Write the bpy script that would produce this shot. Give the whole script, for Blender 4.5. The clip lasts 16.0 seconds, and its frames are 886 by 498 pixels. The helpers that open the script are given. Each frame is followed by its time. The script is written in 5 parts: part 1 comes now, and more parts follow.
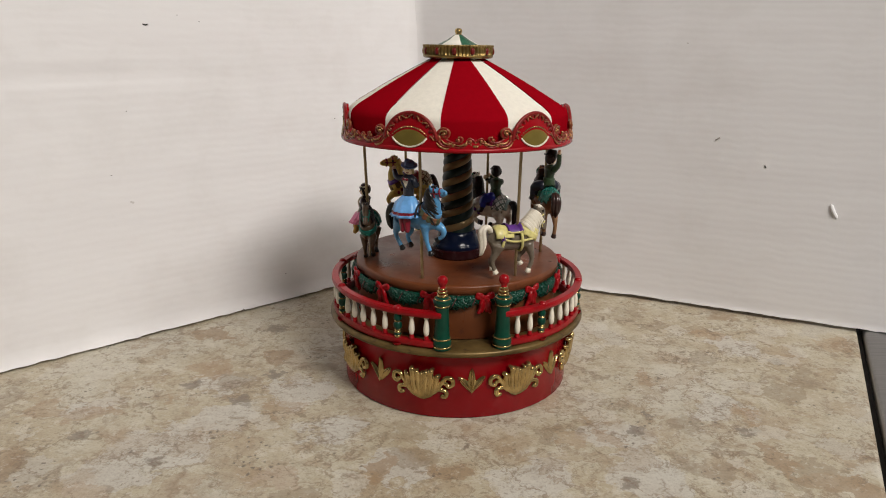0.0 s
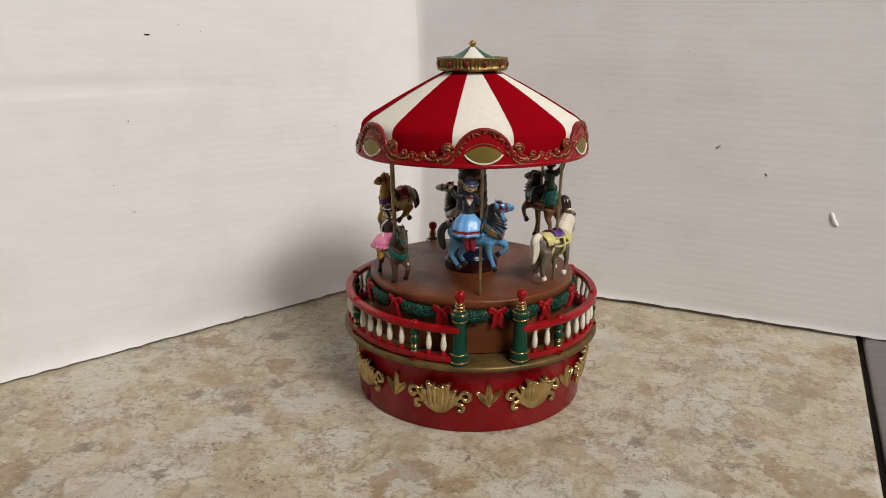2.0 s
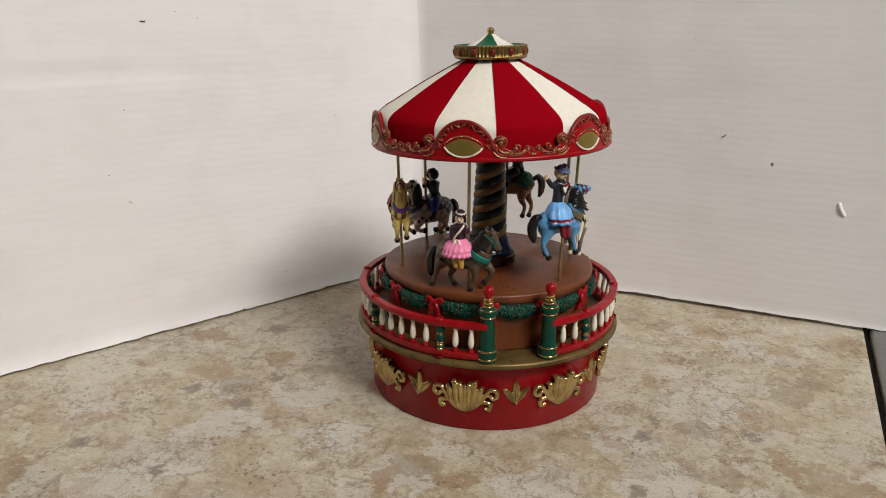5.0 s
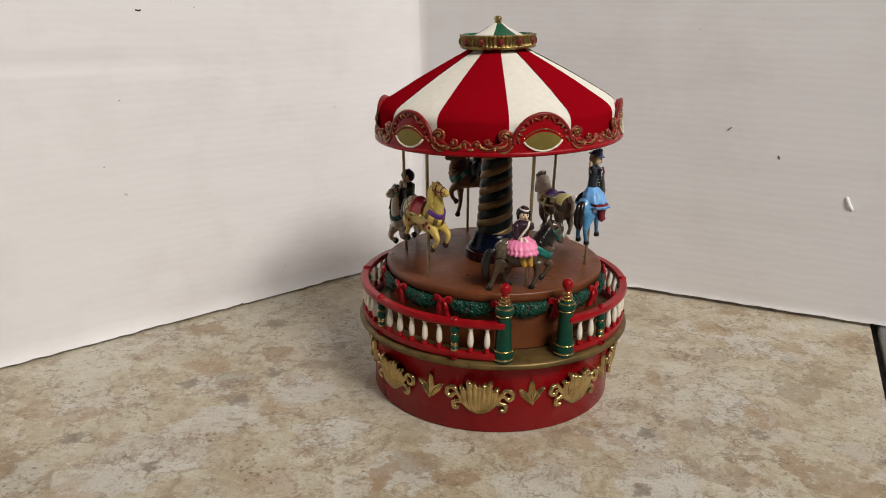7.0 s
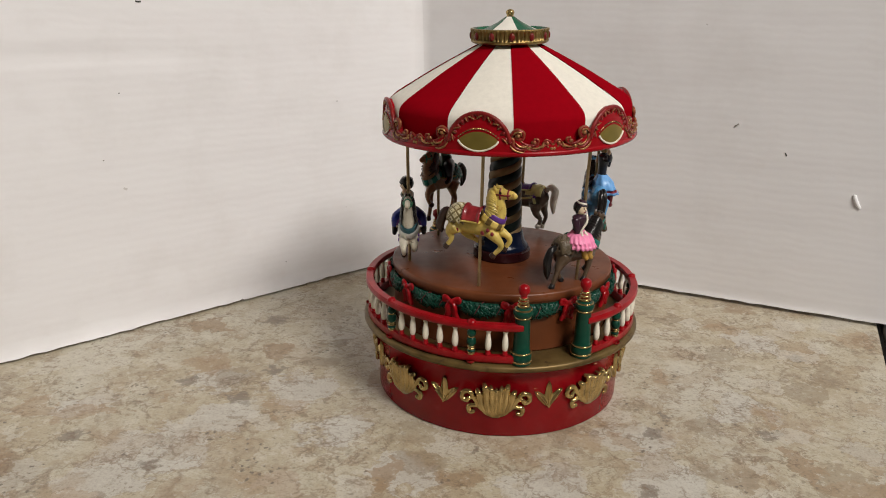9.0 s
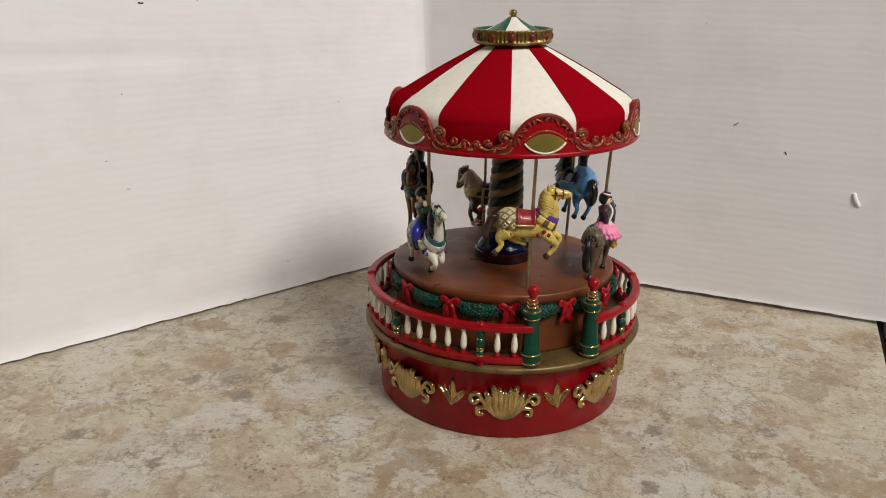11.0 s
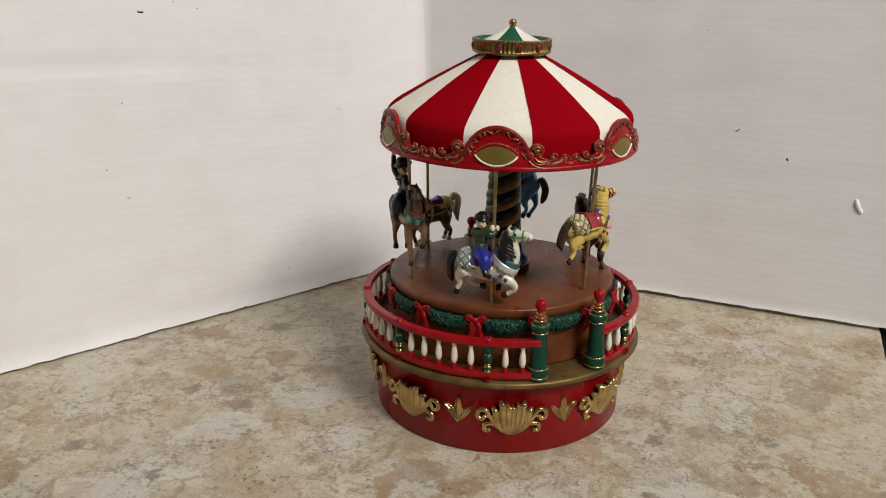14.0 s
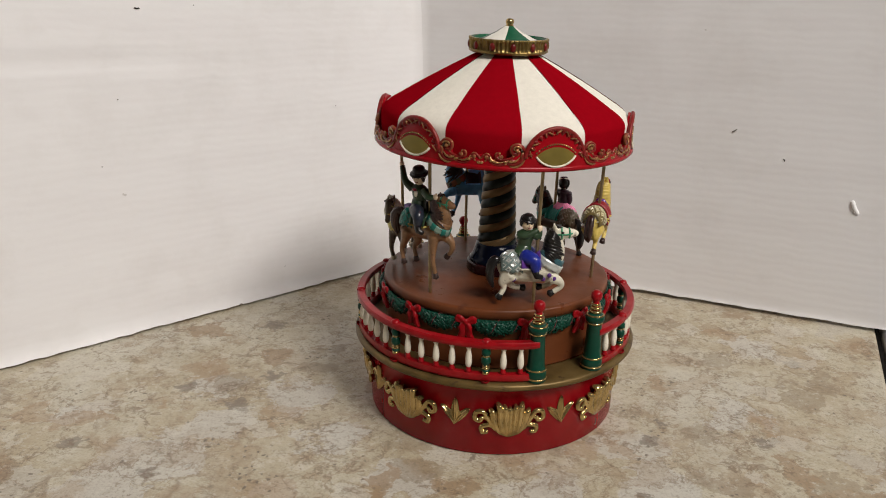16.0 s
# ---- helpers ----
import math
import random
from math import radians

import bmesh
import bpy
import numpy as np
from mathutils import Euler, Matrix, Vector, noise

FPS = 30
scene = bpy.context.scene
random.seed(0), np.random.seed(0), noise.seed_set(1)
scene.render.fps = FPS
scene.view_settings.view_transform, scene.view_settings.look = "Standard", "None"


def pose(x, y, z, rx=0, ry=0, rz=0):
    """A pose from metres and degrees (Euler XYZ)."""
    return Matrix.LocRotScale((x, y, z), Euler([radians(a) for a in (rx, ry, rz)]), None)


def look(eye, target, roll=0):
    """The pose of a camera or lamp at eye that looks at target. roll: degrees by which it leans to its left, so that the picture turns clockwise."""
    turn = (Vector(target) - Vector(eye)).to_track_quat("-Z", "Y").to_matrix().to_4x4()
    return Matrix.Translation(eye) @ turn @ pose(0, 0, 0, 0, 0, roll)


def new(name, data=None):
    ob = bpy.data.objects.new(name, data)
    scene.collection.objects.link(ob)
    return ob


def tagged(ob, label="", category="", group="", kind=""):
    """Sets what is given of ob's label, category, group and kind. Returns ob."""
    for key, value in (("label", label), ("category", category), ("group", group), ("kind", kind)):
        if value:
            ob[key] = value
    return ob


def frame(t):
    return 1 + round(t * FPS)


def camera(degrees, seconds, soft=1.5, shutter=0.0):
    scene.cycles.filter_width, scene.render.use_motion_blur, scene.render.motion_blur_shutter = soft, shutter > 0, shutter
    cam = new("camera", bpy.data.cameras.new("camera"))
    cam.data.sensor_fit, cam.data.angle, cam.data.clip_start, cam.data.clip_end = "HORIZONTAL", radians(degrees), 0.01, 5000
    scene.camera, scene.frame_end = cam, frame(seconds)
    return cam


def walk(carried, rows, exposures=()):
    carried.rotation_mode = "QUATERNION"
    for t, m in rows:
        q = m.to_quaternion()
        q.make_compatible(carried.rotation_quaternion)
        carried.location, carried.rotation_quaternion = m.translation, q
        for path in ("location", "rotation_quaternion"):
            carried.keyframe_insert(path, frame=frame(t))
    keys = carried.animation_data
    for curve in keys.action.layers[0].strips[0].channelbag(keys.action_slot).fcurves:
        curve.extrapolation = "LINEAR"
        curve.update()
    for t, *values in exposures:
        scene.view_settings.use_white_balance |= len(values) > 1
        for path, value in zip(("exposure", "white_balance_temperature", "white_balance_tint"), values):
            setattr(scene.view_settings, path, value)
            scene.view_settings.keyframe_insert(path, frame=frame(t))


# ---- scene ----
cam = camera(58.67, 16.0, soft=1.0)
walk(cam, [
    (0, pose(0.0000, -0.3364, 0.1559, 73.57, -0.67, 1.26)),
    (0.5, pose(-0.0005, -0.3392, 0.1582, 73.42, -0.69, 1.11)),
    (1, pose(-0.0001, -0.3417, 0.1593, 73.32, -0.74, 1.03)),
    (1.5, pose(0.0000, -0.3391, 0.1595, 73.13, -0.66, 1.24)),
    (2, pose(-0.0006, -0.3354, 0.1629, 73.17, -0.64, 1.27)),
    (2.5, pose(-0.0012, -0.3366, 0.1633, 73.12, -0.50, 1.34)),
    (3, pose(-0.0021, -0.3351, 0.1634, 73.03, -0.43, 1.40)),
    (3.5, pose(-0.0005, -0.3335, 0.1614, 73.11, -0.29, 1.46)),
    (4, pose(-0.0012, -0.3310, 0.1616, 72.91, -0.49, 1.25)),
    (6.5, pose(-0.0025, -0.3282, 0.1584, 72.36, -0.65, 1.14)),
    (7, pose(-0.0017, -0.3241, 0.1577, 72.31, -0.69, 1.32)),
    (7.5, pose(-0.0021, -0.3196, 0.1592, 72.28, -0.92, 1.30)),
    (8, pose(-0.0028, -0.3180, 0.1577, 72.29, -0.91, 1.32)),
    (8.5, pose(-0.0029, -0.3177, 0.1572, 72.09, -0.89, 1.36)),
    (9, pose(-0.0042, -0.3198, 0.1567, 72.00, -1.01, 1.28)),
    (11.5, pose(-0.0037, -0.3221, 0.1567, 72.03, -0.73, 1.37)),
    (12, pose(-0.0029, -0.3226, 0.1584, 71.97, -0.67, 1.38)),
    (12.5, pose(-0.0027, -0.3229, 0.1589, 72.04, -0.69, 1.41)),
    (13, pose(-0.0029, -0.3223, 0.1589, 72.01, -0.74, 1.43)),
    (13.5, pose(-0.0027, -0.3208, 0.1599, 72.01, -0.73, 1.56)),
    (14, pose(-0.0023, -0.3200, 0.1600, 72.03, -0.61, 1.60)),
    (14.5, pose(-0.0037, -0.3208, 0.1597, 71.85, -0.61, 1.41)),
    (15, pose(-0.0031, -0.3208, 0.1583, 71.98, -0.55, 1.34)),
    (15.5, pose(-0.0023, -0.3204, 0.1585, 71.86, -0.59, 1.45)),
    (16, pose(-0.0024, -0.3192, 0.1610, 71.76, -1.00, 1.44)),
])

# ---- light: one lamp under the kitchen ceiling, out of view, and an added one ----
world = bpy.data.worlds.new("world")
scene.world = world
world.use_nodes = True
world.node_tree.nodes["Background"].inputs[0].default_value = (0.9, 0.85, 0.78, 1)
world.node_tree.nodes["Background"].inputs[1].default_value = 0.02
scene.view_settings.exposure = 0.0


def area_lamp(name, place, target, size, watts, colour):
    data = bpy.data.lights.new(name, "AREA")
    data.shape, data.size, data.energy, data.color = "DISK", size, watts, colour
    ob = new(name, data)
    ob.matrix_world = look(place, target)
    return ob


area_lamp("ceiling_lamp", (0.74, -1.08, 1.46), (0, 0, 0.05), 0.75, 52.8, (1.0, 0.945, 0.885))
# small lamp added for crisp glints and more light from the right
area_lamp("ceiling_lamp", (1.30, -0.55, 1.46), (0, 0, 0.05), 0.28, 8.5, (1.0, 0.95, 0.89))

MM = 0.001


# ---- materials ----
def nodes_of(name):
    m = bpy.data.materials.new(name)
    m.use_nodes = True
    nt = m.node_tree
    return m, nt, nt.nodes["Principled BSDF"]


def ramp(nt, fac, stops):
    r = nt.nodes.new("ShaderNodeValToRGB")
    el = r.color_ramp.elements
    while len(el) < len(stops):
        el.new(0.5)
    for e, (p, c) in zip(el, stops):
        e.position, e.color = p, (*c, 1) if len(c) == 3 else c
    nt.links.new(fac, r.inputs[0])
    return r.outputs[0]


def coords(nt, scale=(1, 1, 1)):
    tc = nt.nodes.new("ShaderNodeTexCoord")
    mp = nt.nodes.new("ShaderNodeMapping")
    mp.inputs["Scale"].default_value = scale
    nt.links.new(tc.outputs["Object"], mp.inputs[0])
    return mp.outputs[0]


def tex(nt, vec, scale, detail=3, rough=0.55, distort=0.0):
    n = nt.nodes.new("ShaderNodeTexNoise")
    n.inputs["Scale"].default_value, n.inputs["Detail"].default_value = scale, detail
    n.inputs["Roughness"].default_value, n.inputs["Distortion"].default_value = rough, distort
    nt.links.new(vec, n.inputs["Vector"])
    return n.outputs["Fac"]


def mixed(nt, fac, a, b, blend="MIX"):
    m = nt.nodes.new("ShaderNodeMix")
    m.data_type, m.blend_type = "RGBA", blend
    for val, sock in ((fac, m.inputs[0]), (a, m.inputs[6]), (b, m.inputs[7])):
        if hasattr(val, "links"):
            nt.links.new(val, sock)
        else:
            sock.default_value = val if isinstance(val, float) else (*val, 1)
    return m.outputs[2]


def bump(nt, bsdf, height, strength, distance):
    b = nt.nodes.new("ShaderNodeBump")
    b.inputs["Strength"].default_value, b.inputs["Distance"].default_value = strength, distance
    nt.links.new(height, b.inputs["Height"])
    nt.links.new(b.outputs[0], bsdf.inputs["Normal"])


def paint(name, c, rough=0.35, metal=0.0, vary=0.35, grain=900, relief=0.15, wear=None, coat=0.0, rub=None, spec=0.25):
    """Hand-brushed paint on moulded resin: blotches, fine grain and thin spots."""
    m, nt, b = nodes_of(name)
    v = coords(nt)
    dark = tuple(k * (1 - vary) for k in c)
    light = tuple(min(1, k * (1 + vary * 0.5) + 0.01) for k in c)
    col = ramp(nt, tex(nt, v, grain * 0.35, 4), ((0.3, dark), (0.55, c), (0.75, light)))
    if wear:
        col = mixed(nt, ramp(nt, tex(nt, v, grain * 0.8, 5, 0.7), ((0.60, (0, 0, 0)), (0.68, (1, 1, 1)))), col, wear)
    if rub:
        ridge = nt.nodes.new("ShaderNodeNewGeometry").outputs["Pointiness"]
        high = ramp(nt, ridge, ((0.575, (0, 0, 0)), (0.64, (0.85, 0.85, 0.85))))
        col = mixed(nt, high, col, rub)
        nt.links.new(mixed(nt, high, (metal,) * 3, (0.85,) * 3), b.inputs["Metallic"])
    nt.links.new(col, b.inputs["Base Color"])
    b.inputs["Specular IOR Level"].default_value = spec
    b.inputs["Roughness"].default_value = rough
    if not rub:
        b.inputs["Metallic"].default_value = metal
    b.inputs["Coat Weight"].default_value = coat
    b.inputs["Coat Roughness"].default_value = 0.10
    bump(nt, b, tex(nt, v, grain, 3), relief, 0.0003)
    return m


def stains(nt, vec, marks):
    """Nearness to the nearest of several marks (x, y, radius): under 1 inside."""
    low = None
    for x, y, r in marks:
        d = nt.nodes.new("ShaderNodeVectorMath")
        d.operation = "DISTANCE"
        d.inputs[1].default_value = (x, y, 0)
        nt.links.new(vec, d.inputs[0])
        k = nt.nodes.new("ShaderNodeMath")
        k.operation = "DIVIDE"
        k.inputs[1].default_value = r
        nt.links.new(d.outputs["Value"], k.inputs[0])
        if low is None:
            low = k.outputs[0]
        else:
            m = nt.nodes.new("ShaderNodeMath")
            m.operation = "MINIMUM"
            nt.links.new(low, m.inputs[0]), nt.links.new(k.outputs[0], m.inputs[1])
            low = m.outputs[0]
    fray = nt.nodes.new("ShaderNodeMath")
    fray.operation = "MULTIPLY_ADD"
    fray.inputs[1].default_value = 1.5
    nt.links.new(tex(nt, vec, 150, 8, 0.72), fray.inputs[0])
    nt.links.new(low, fray.inputs[2])
    less = nt.nodes.new("ShaderNodeMath")
    less.operation = "SUBTRACT"
    less.inputs[1].default_value = 0.75
    nt.links.new(fray.outputs[0], less.inputs[0])
    return less.outputs[0]


def ragged(nt, v, amount, scale):
    """Coordinates pushed about by noise, so that marks get uneven edges."""
    off = nt.nodes.new("ShaderNodeVectorMath")
    off.operation = "MULTIPLY_ADD"
    off.inputs[1].default_value = (amount, amount, 0)
    nt.links.new(nt_colour(nt, v, scale), off.inputs[0])
    base = nt.nodes.new("ShaderNodeVectorMath")
    base.operation = "SUBTRACT"
    base.inputs[1].default_value = (amount / 2, amount / 2, 0)
    nt.links.new(v, base.inputs[0])
    nt.links.new(base.outputs[0], off.inputs[2])
    return off.outputs[0]


def counter_material():
    m, nt, b = nodes_of("stone_laminate")
    v = coords(nt)
    big = tex(nt, v, 15, 5, 0.6, 0.15)
    col = ramp(nt, big, ((0.30, (0.36, 0.292, 0.195)), (0.43, (0.435, 0.378, 0.272)), (0.53, (0.475, 0.434, 0.335)), (0.66, (0.51, 0.482, 0.405))))
    mottle = tex(nt, v, 85, 8, 0.7, 0.2)
    col = mixed(nt, ramp(nt, mottle, ((0.38, (0.6, 0.6, 0.6)), (0.48, (0, 0, 0)))), col, (0.35, 0.28, 0.19))
    col = mixed(nt, ramp(nt, mottle, ((0.54, (0, 0, 0)), (0.62, (0.6, 0.6, 0.6)))), col, (0.57, 0.54, 0.455))
    # pale grey islands
    isle = stains(nt, ragged(nt, v, 0.05, 42), ((-0.108, -0.072, 0.017), (-0.091, -0.052, 0.014), (-0.065, -0.027, 0.015), (-0.120, -0.092, 0.013), (-0.047, -0.063, 0.010), (0.066, -0.060, 0.014), (0.071, -0.086, 0.015),
                                                 (-0.020, -0.088, 0.012), (0.112, -0.040, 0.012), (-0.150, -0.05, 0.010), (0.03, -0.09, 0.013), (-0.10, -0.02, 0.010), (0.14, 0.03, 0.012), (-0.02, -0.13, 0.02)))
    col = mixed(nt, ramp(nt, isle, ((0.0, (0.55, 0.55, 0.55)), (0.9, (0.55, 0.55, 0.55)), (1.04, (0, 0, 0)))), col, (0.535, 0.53, 0.505))
    rim = ramp(nt, isle, ((0.95, (0, 0, 0)), (1.03, (1, 1, 1)), (1.12, (0, 0, 0))))
    col = mixed(nt, mixed(nt, 1.0, rim, ramp(nt, tex(nt, v, 55, 5), ((0.46, (0, 0, 0)), (0.54, (0.95, 0.95, 0.95)))), "MULTIPLY"), col, (0.21, 0.135, 0.08))
    # ochre and rust stains
    rust = stains(nt, ragged(nt, v, 0.03, 70), ((-0.131, -0.069, 0.010), (-0.098, -0.066, 0.008), (0.078, -0.055, 0.007), (0.059, -0.047, 0.009), (0.159, 0.016, 0.012), (0.101, 0.013, 0.012), (-0.132, -0.103, 0.010),
                                                (-0.032, -0.095, 0.009), (0.021, -0.071, 0.012), (-0.067, -0.097, 0.010), (-0.06, -0.075, 0.007), (0.13, -0.05, 0.012), (-0.012, -0.08, 0.008), (0.10, -0.08, 0.010)))
    col = mixed(nt, ramp(nt, rust, ((0.4, (0.45, 0.45, 0.45)), (1.1, (0, 0, 0)))), col, (0.325, 0.225, 0.135))
    patch = tex(nt, ragged(nt, v, 0.02, 60), 33, 7, 0.66)
    col = mixed(nt, ramp(nt, patch, ((0.56, (0, 0, 0)), (0.585, (0.3, 0.3, 0.3)), (0.7, (0.42, 0.42, 0.42)))), col, (0.325, 0.225, 0.132))
    ring = ramp(nt, patch, ((0.545, (0, 0, 0)), (0.56, (0.75, 0.75, 0.75)), (0.572, (0, 0, 0))))
    col = mixed(nt, ring, col, (0.23, 0.155, 0.095))
    # dark blots
    blot = stains(nt, ragged(nt, v, 0.02, 170), ((-0.090, -0.037, 0.0050), (-0.086, -0.041, 0.0035), (-0.115, -0.024, 0.0040), (-0.092, 0.041, 0.0065), (-0.089, 0.013, 0.0035), (-0.081, -0.013, 0.0045), (-0.143, -0.071, 0.0045),
                                                  (0.072, -0.056, 0.0040), (0.153, 0.012, 0.0045), (0.004, -0.071, 0.0025), (0.080, -0.044, 0.0025), (0.115, -0.055, 0.0045), (-0.108, -0.086, 0.0035), (0.062, -0.094, 0.003)))
    col = mixed(nt, ramp(nt, blot, ((0.2, (0.85, 0.85, 0.85)), (0.85, (0.65, 0.65, 0.65)), (1.1, (0, 0, 0)))), col, (0.19, 0.16, 0.13))
    rough_rust = tex(nt, v, 46, 8, 0.72, 0.2)
    col = mixed(nt, ramp(nt, rough_rust, ((0.60, (0, 0, 0)), (0.66, (0.55, 0.55, 0.55)))), col, (0.25, 0.185, 0.12))
    vein = nt.nodes.new("ShaderNodeTexVoronoi")
    vein.feature = "DISTANCE_TO_EDGE"
    vein.inputs["Scale"].default_value = 22
    nt.links.new(ragged(nt, v, 0.05, 45), vein.inputs["Vector"])
    line = ramp(nt, vein.outputs["Distance"], ((0.0, (0.7, 0.7, 0.7)), (0.028, (0, 0, 0))))
    breakup = ramp(nt, tex(nt, v, 26, 4), ((0.46, (0, 0, 0)), (0.54, (0.9, 0.9, 0.9))))
    col = mixed(nt, mixed(nt, 1.0, line, breakup, "MULTIPLY"), col, (0.19, 0.13, 0.085))
    # small flakes of darker and paler stone with frayed outlines
    flake = nt.nodes.new("ShaderNodeTexVoronoi")
    flake.inputs["Scale"].default_value = 75
    nt.links.new(ragged(nt, v, 0.022, 95), flake.inputs["Vector"])
    pick = nt.nodes.new("ShaderNodeSeparateColor")
    nt.links.new(flake.outputs["Color"], pick.inputs[0])
    col = mixed(nt, ramp(nt, pick.outputs[0], ((0.87, (0, 0, 0)), (0.92, (0.45, 0.45, 0.45)))), col, (0.235, 0.18, 0.12))
    col = mixed(nt, ramp(nt, pick.outputs[1], ((0.86, (0, 0, 0)), (0.88, (0.5, 0.5, 0.5)))), col, (0.55, 0.525, 0.46))
    col = mixed(nt, ramp(nt, pick.outputs[2], ((0.92, (0, 0, 0)), (0.96, (0.45, 0.45, 0.45)))), col, (0.33, 0.215, 0.12))
    # crumbs of darker grit lying in clumps
    crumb = tex(nt, v, 240, 8, 0.75)
    col = mixed(nt, ramp(nt, crumb, ((0.36, (0.55, 0.55, 0.55)), (0.46, (0, 0, 0)))), col, (0.24, 0.19, 0.13))
    col = mixed(nt, ramp(nt, crumb, ((0.55, (0, 0, 0)), (0.64, (0.6, 0.6, 0.6)))), col, (0.58, 0.555, 0.485))
    fleck = ramp(nt, tex(nt, v, 520, 4, 0.65), ((0.55, (0, 0, 0)), (0.62, (0.55, 0.55, 0.55))))
    clump = ramp(nt, tex(nt, v, 48, 5, 0.65), ((0.44, (0.12, 0.12, 0.12)), (0.60, (1, 1, 1))))
    col = mixed(nt, mixed(nt, 1.0, fleck, clump, "MULTIPLY"), col, (0.165, 0.13, 0.09))
    curl = tex(nt, v, 120, 7, 0.7, 0.5)
    col = mixed(nt, ramp(nt, curl, ((0.62, (0, 0, 0)), (0.65, (0.6, 0.6, 0.6)))), col, (0.215, 0.165, 0.11))
    # thin wandering outlines, as of cut pebbles, broken in places
    for scale, level, shade, lo in ((19, 0.47, (0.17, 0.115, 0.07), 0.47), (24, 0.56, (0.20, 0.13, 0.075), 0.50), (41, 0.52, (0.22, 0.16, 0.10), 0.53)):
        field = tex(nt, ragged(nt, v, 0.012, 110), scale, 5, 0.62, 0.25)
        edge = ramp(nt, field, ((level - 0.010, (0, 0, 0)), (level, (0.7, 0.7, 0.7)), (level + 0.010, (0, 0, 0))))
        gaps = ramp(nt, tex(nt, v, 31 + scale, 4, 0.6), ((lo, (0, 0, 0)), (lo + 0.05, (1, 1, 1))))
        col = mixed(nt, mixed(nt, 1.0, edge, gaps, "MULTIPLY"), col, shade)
    pits = nt.nodes.new("ShaderNodeTexVoronoi")
    pits.inputs["Scale"].default_value = 330
    nt.links.new(ragged(nt, v, 0.004, 260), pits.inputs["Vector"])
    hole = ramp(nt, pits.outputs["Distance"], ((0.16, (0.9, 0.9, 0.9)), (0.27, (0, 0, 0))))
    herd = ramp(nt, tex(nt, v, 36, 6, 0.68), ((0.52, (0, 0, 0)), (0.60, (1, 1, 1))))
    col = mixed(nt, mixed(nt, 1.0, hole, herd, "MULTIPLY"), col, (0.15, 0.125, 0.095))
    grain = tex(nt, v, 1100, 3, 0.6)
    col = mixed(nt, ramp(nt, grain, ((0.5, (0, 0, 0)), (0.72, (0.35, 0.35, 0.35)))), col, (0.17, 0.14, 0.11))
    nt.links.new(col, b.inputs["Base Color"])
    nt.links.new(ramp(nt, tex(nt, v, 120, 4), ((0.3, (0.36,) * 3), (0.7, (0.5,) * 3))), b.inputs["Roughness"])
    b.inputs["Specular IOR Level"].default_value = 0.35
    bump(nt, b, tex(nt, v, 900, 5), 0.2, 0.0004)
    return m


def nt_colour(nt, vec, scale):
    n = nt.nodes.new("ShaderNodeTexNoise")
    n.inputs["Scale"].default_value, n.inputs["Detail"].default_value, n.inputs["Roughness"].default_value = scale, 7, 0.62
    nt.links.new(vec, n.inputs["Vector"])
    return n.outputs["Color"]


def board_material():
    m, nt, b = nodes_of("white_cardboard")
    v = coords(nt)
    streak = tex(nt, coords(nt, (16, 16, 95)), 1.0, 6, 0.7)
    col = ramp(nt, streak, ((0.30, (0.735, 0.722, 0.732)), (0.5, (0.757, 0.747, 0.757)), (0.7, (0.772, 0.765, 0.775))))
    smudge = tex(nt, v, 26, 5, 0.65)
    col = mixed(nt, ramp(nt, smudge, ((0.48, (0, 0, 0)), (0.72, (0.30, 0.30, 0.30)))), col, (0.60, 0.575, 0.56))
    spots = tex(nt, v, 190, 2, 0.4)
    col = mixed(nt, ramp(nt, spots, ((0.80, (0, 0, 0)), (0.82, (0.5, 0.5, 0.5)))), col, (0.36, 0.33, 0.31))
    nt.links.new(col, b.inputs["Base Color"])
    b.inputs["Roughness"].default_value = 0.62
    w = nt.nodes.new("ShaderNodeTexWave")
    w.wave_type, w.bands_direction = "BANDS", "Z"
    w.inputs["Scale"].default_value, w.inputs["Distortion"].default_value, w.inputs["Detail"].default_value = 80, 4.0, 4
    nt.links.new(v, w.inputs["Vector"])
    bump(nt, b, mixed(nt, 0.5, w.outputs["Color"], streak), 0.115, 0.0004)
    return m


def steel_material():
    m, nt, b = nodes_of("brushed_steel")
    s = tex(nt, coords(nt, (30, 900, 30)), 1.0, 4, 0.6)
    nt.links.new(ramp(nt, s, ((0.3, (0.24, 0.235, 0.228)), (0.7, (0.32, 0.312, 0.303)))), b.inputs["Base Color"])
    b.inputs["Metallic"].default_value, b.inputs["Roughness"].default_value = 0.9, 0.38
    bump(nt, b, s, 0.1, 0.0002)
    return m


def velvet(name, c):
    m, nt, b = nodes_of(name)
    v = coords(nt)
    col = ramp(nt, tex(nt, v, 420, 5, 0.7), ((0.3, tuple(k * 0.93 for k in c)), (0.7, tuple(min(1, k * 1.04) for k in c))))
    fluff = tex(nt, v, 2600, 2, 0.6)
    col = mixed(nt, ramp(nt, fluff, ((0.74, (0, 0, 0)), (0.80, (0.02, 0.02, 0.02)))), col, (0.8, 0.7, 0.66))
    nt.links.new(col, b.inputs["Base Color"])
    b.inputs["Roughness"].default_value = 0.9
    b.inputs["Specular IOR Level"].default_value = 0.0
    b.inputs["Sheen Weight"].default_value = 0.0
    b.inputs["Sheen Roughness"].default_value = 0.4
    bump(nt, b, tex(nt, v, 3000, 3), 0.35, 0.0003)
    return m


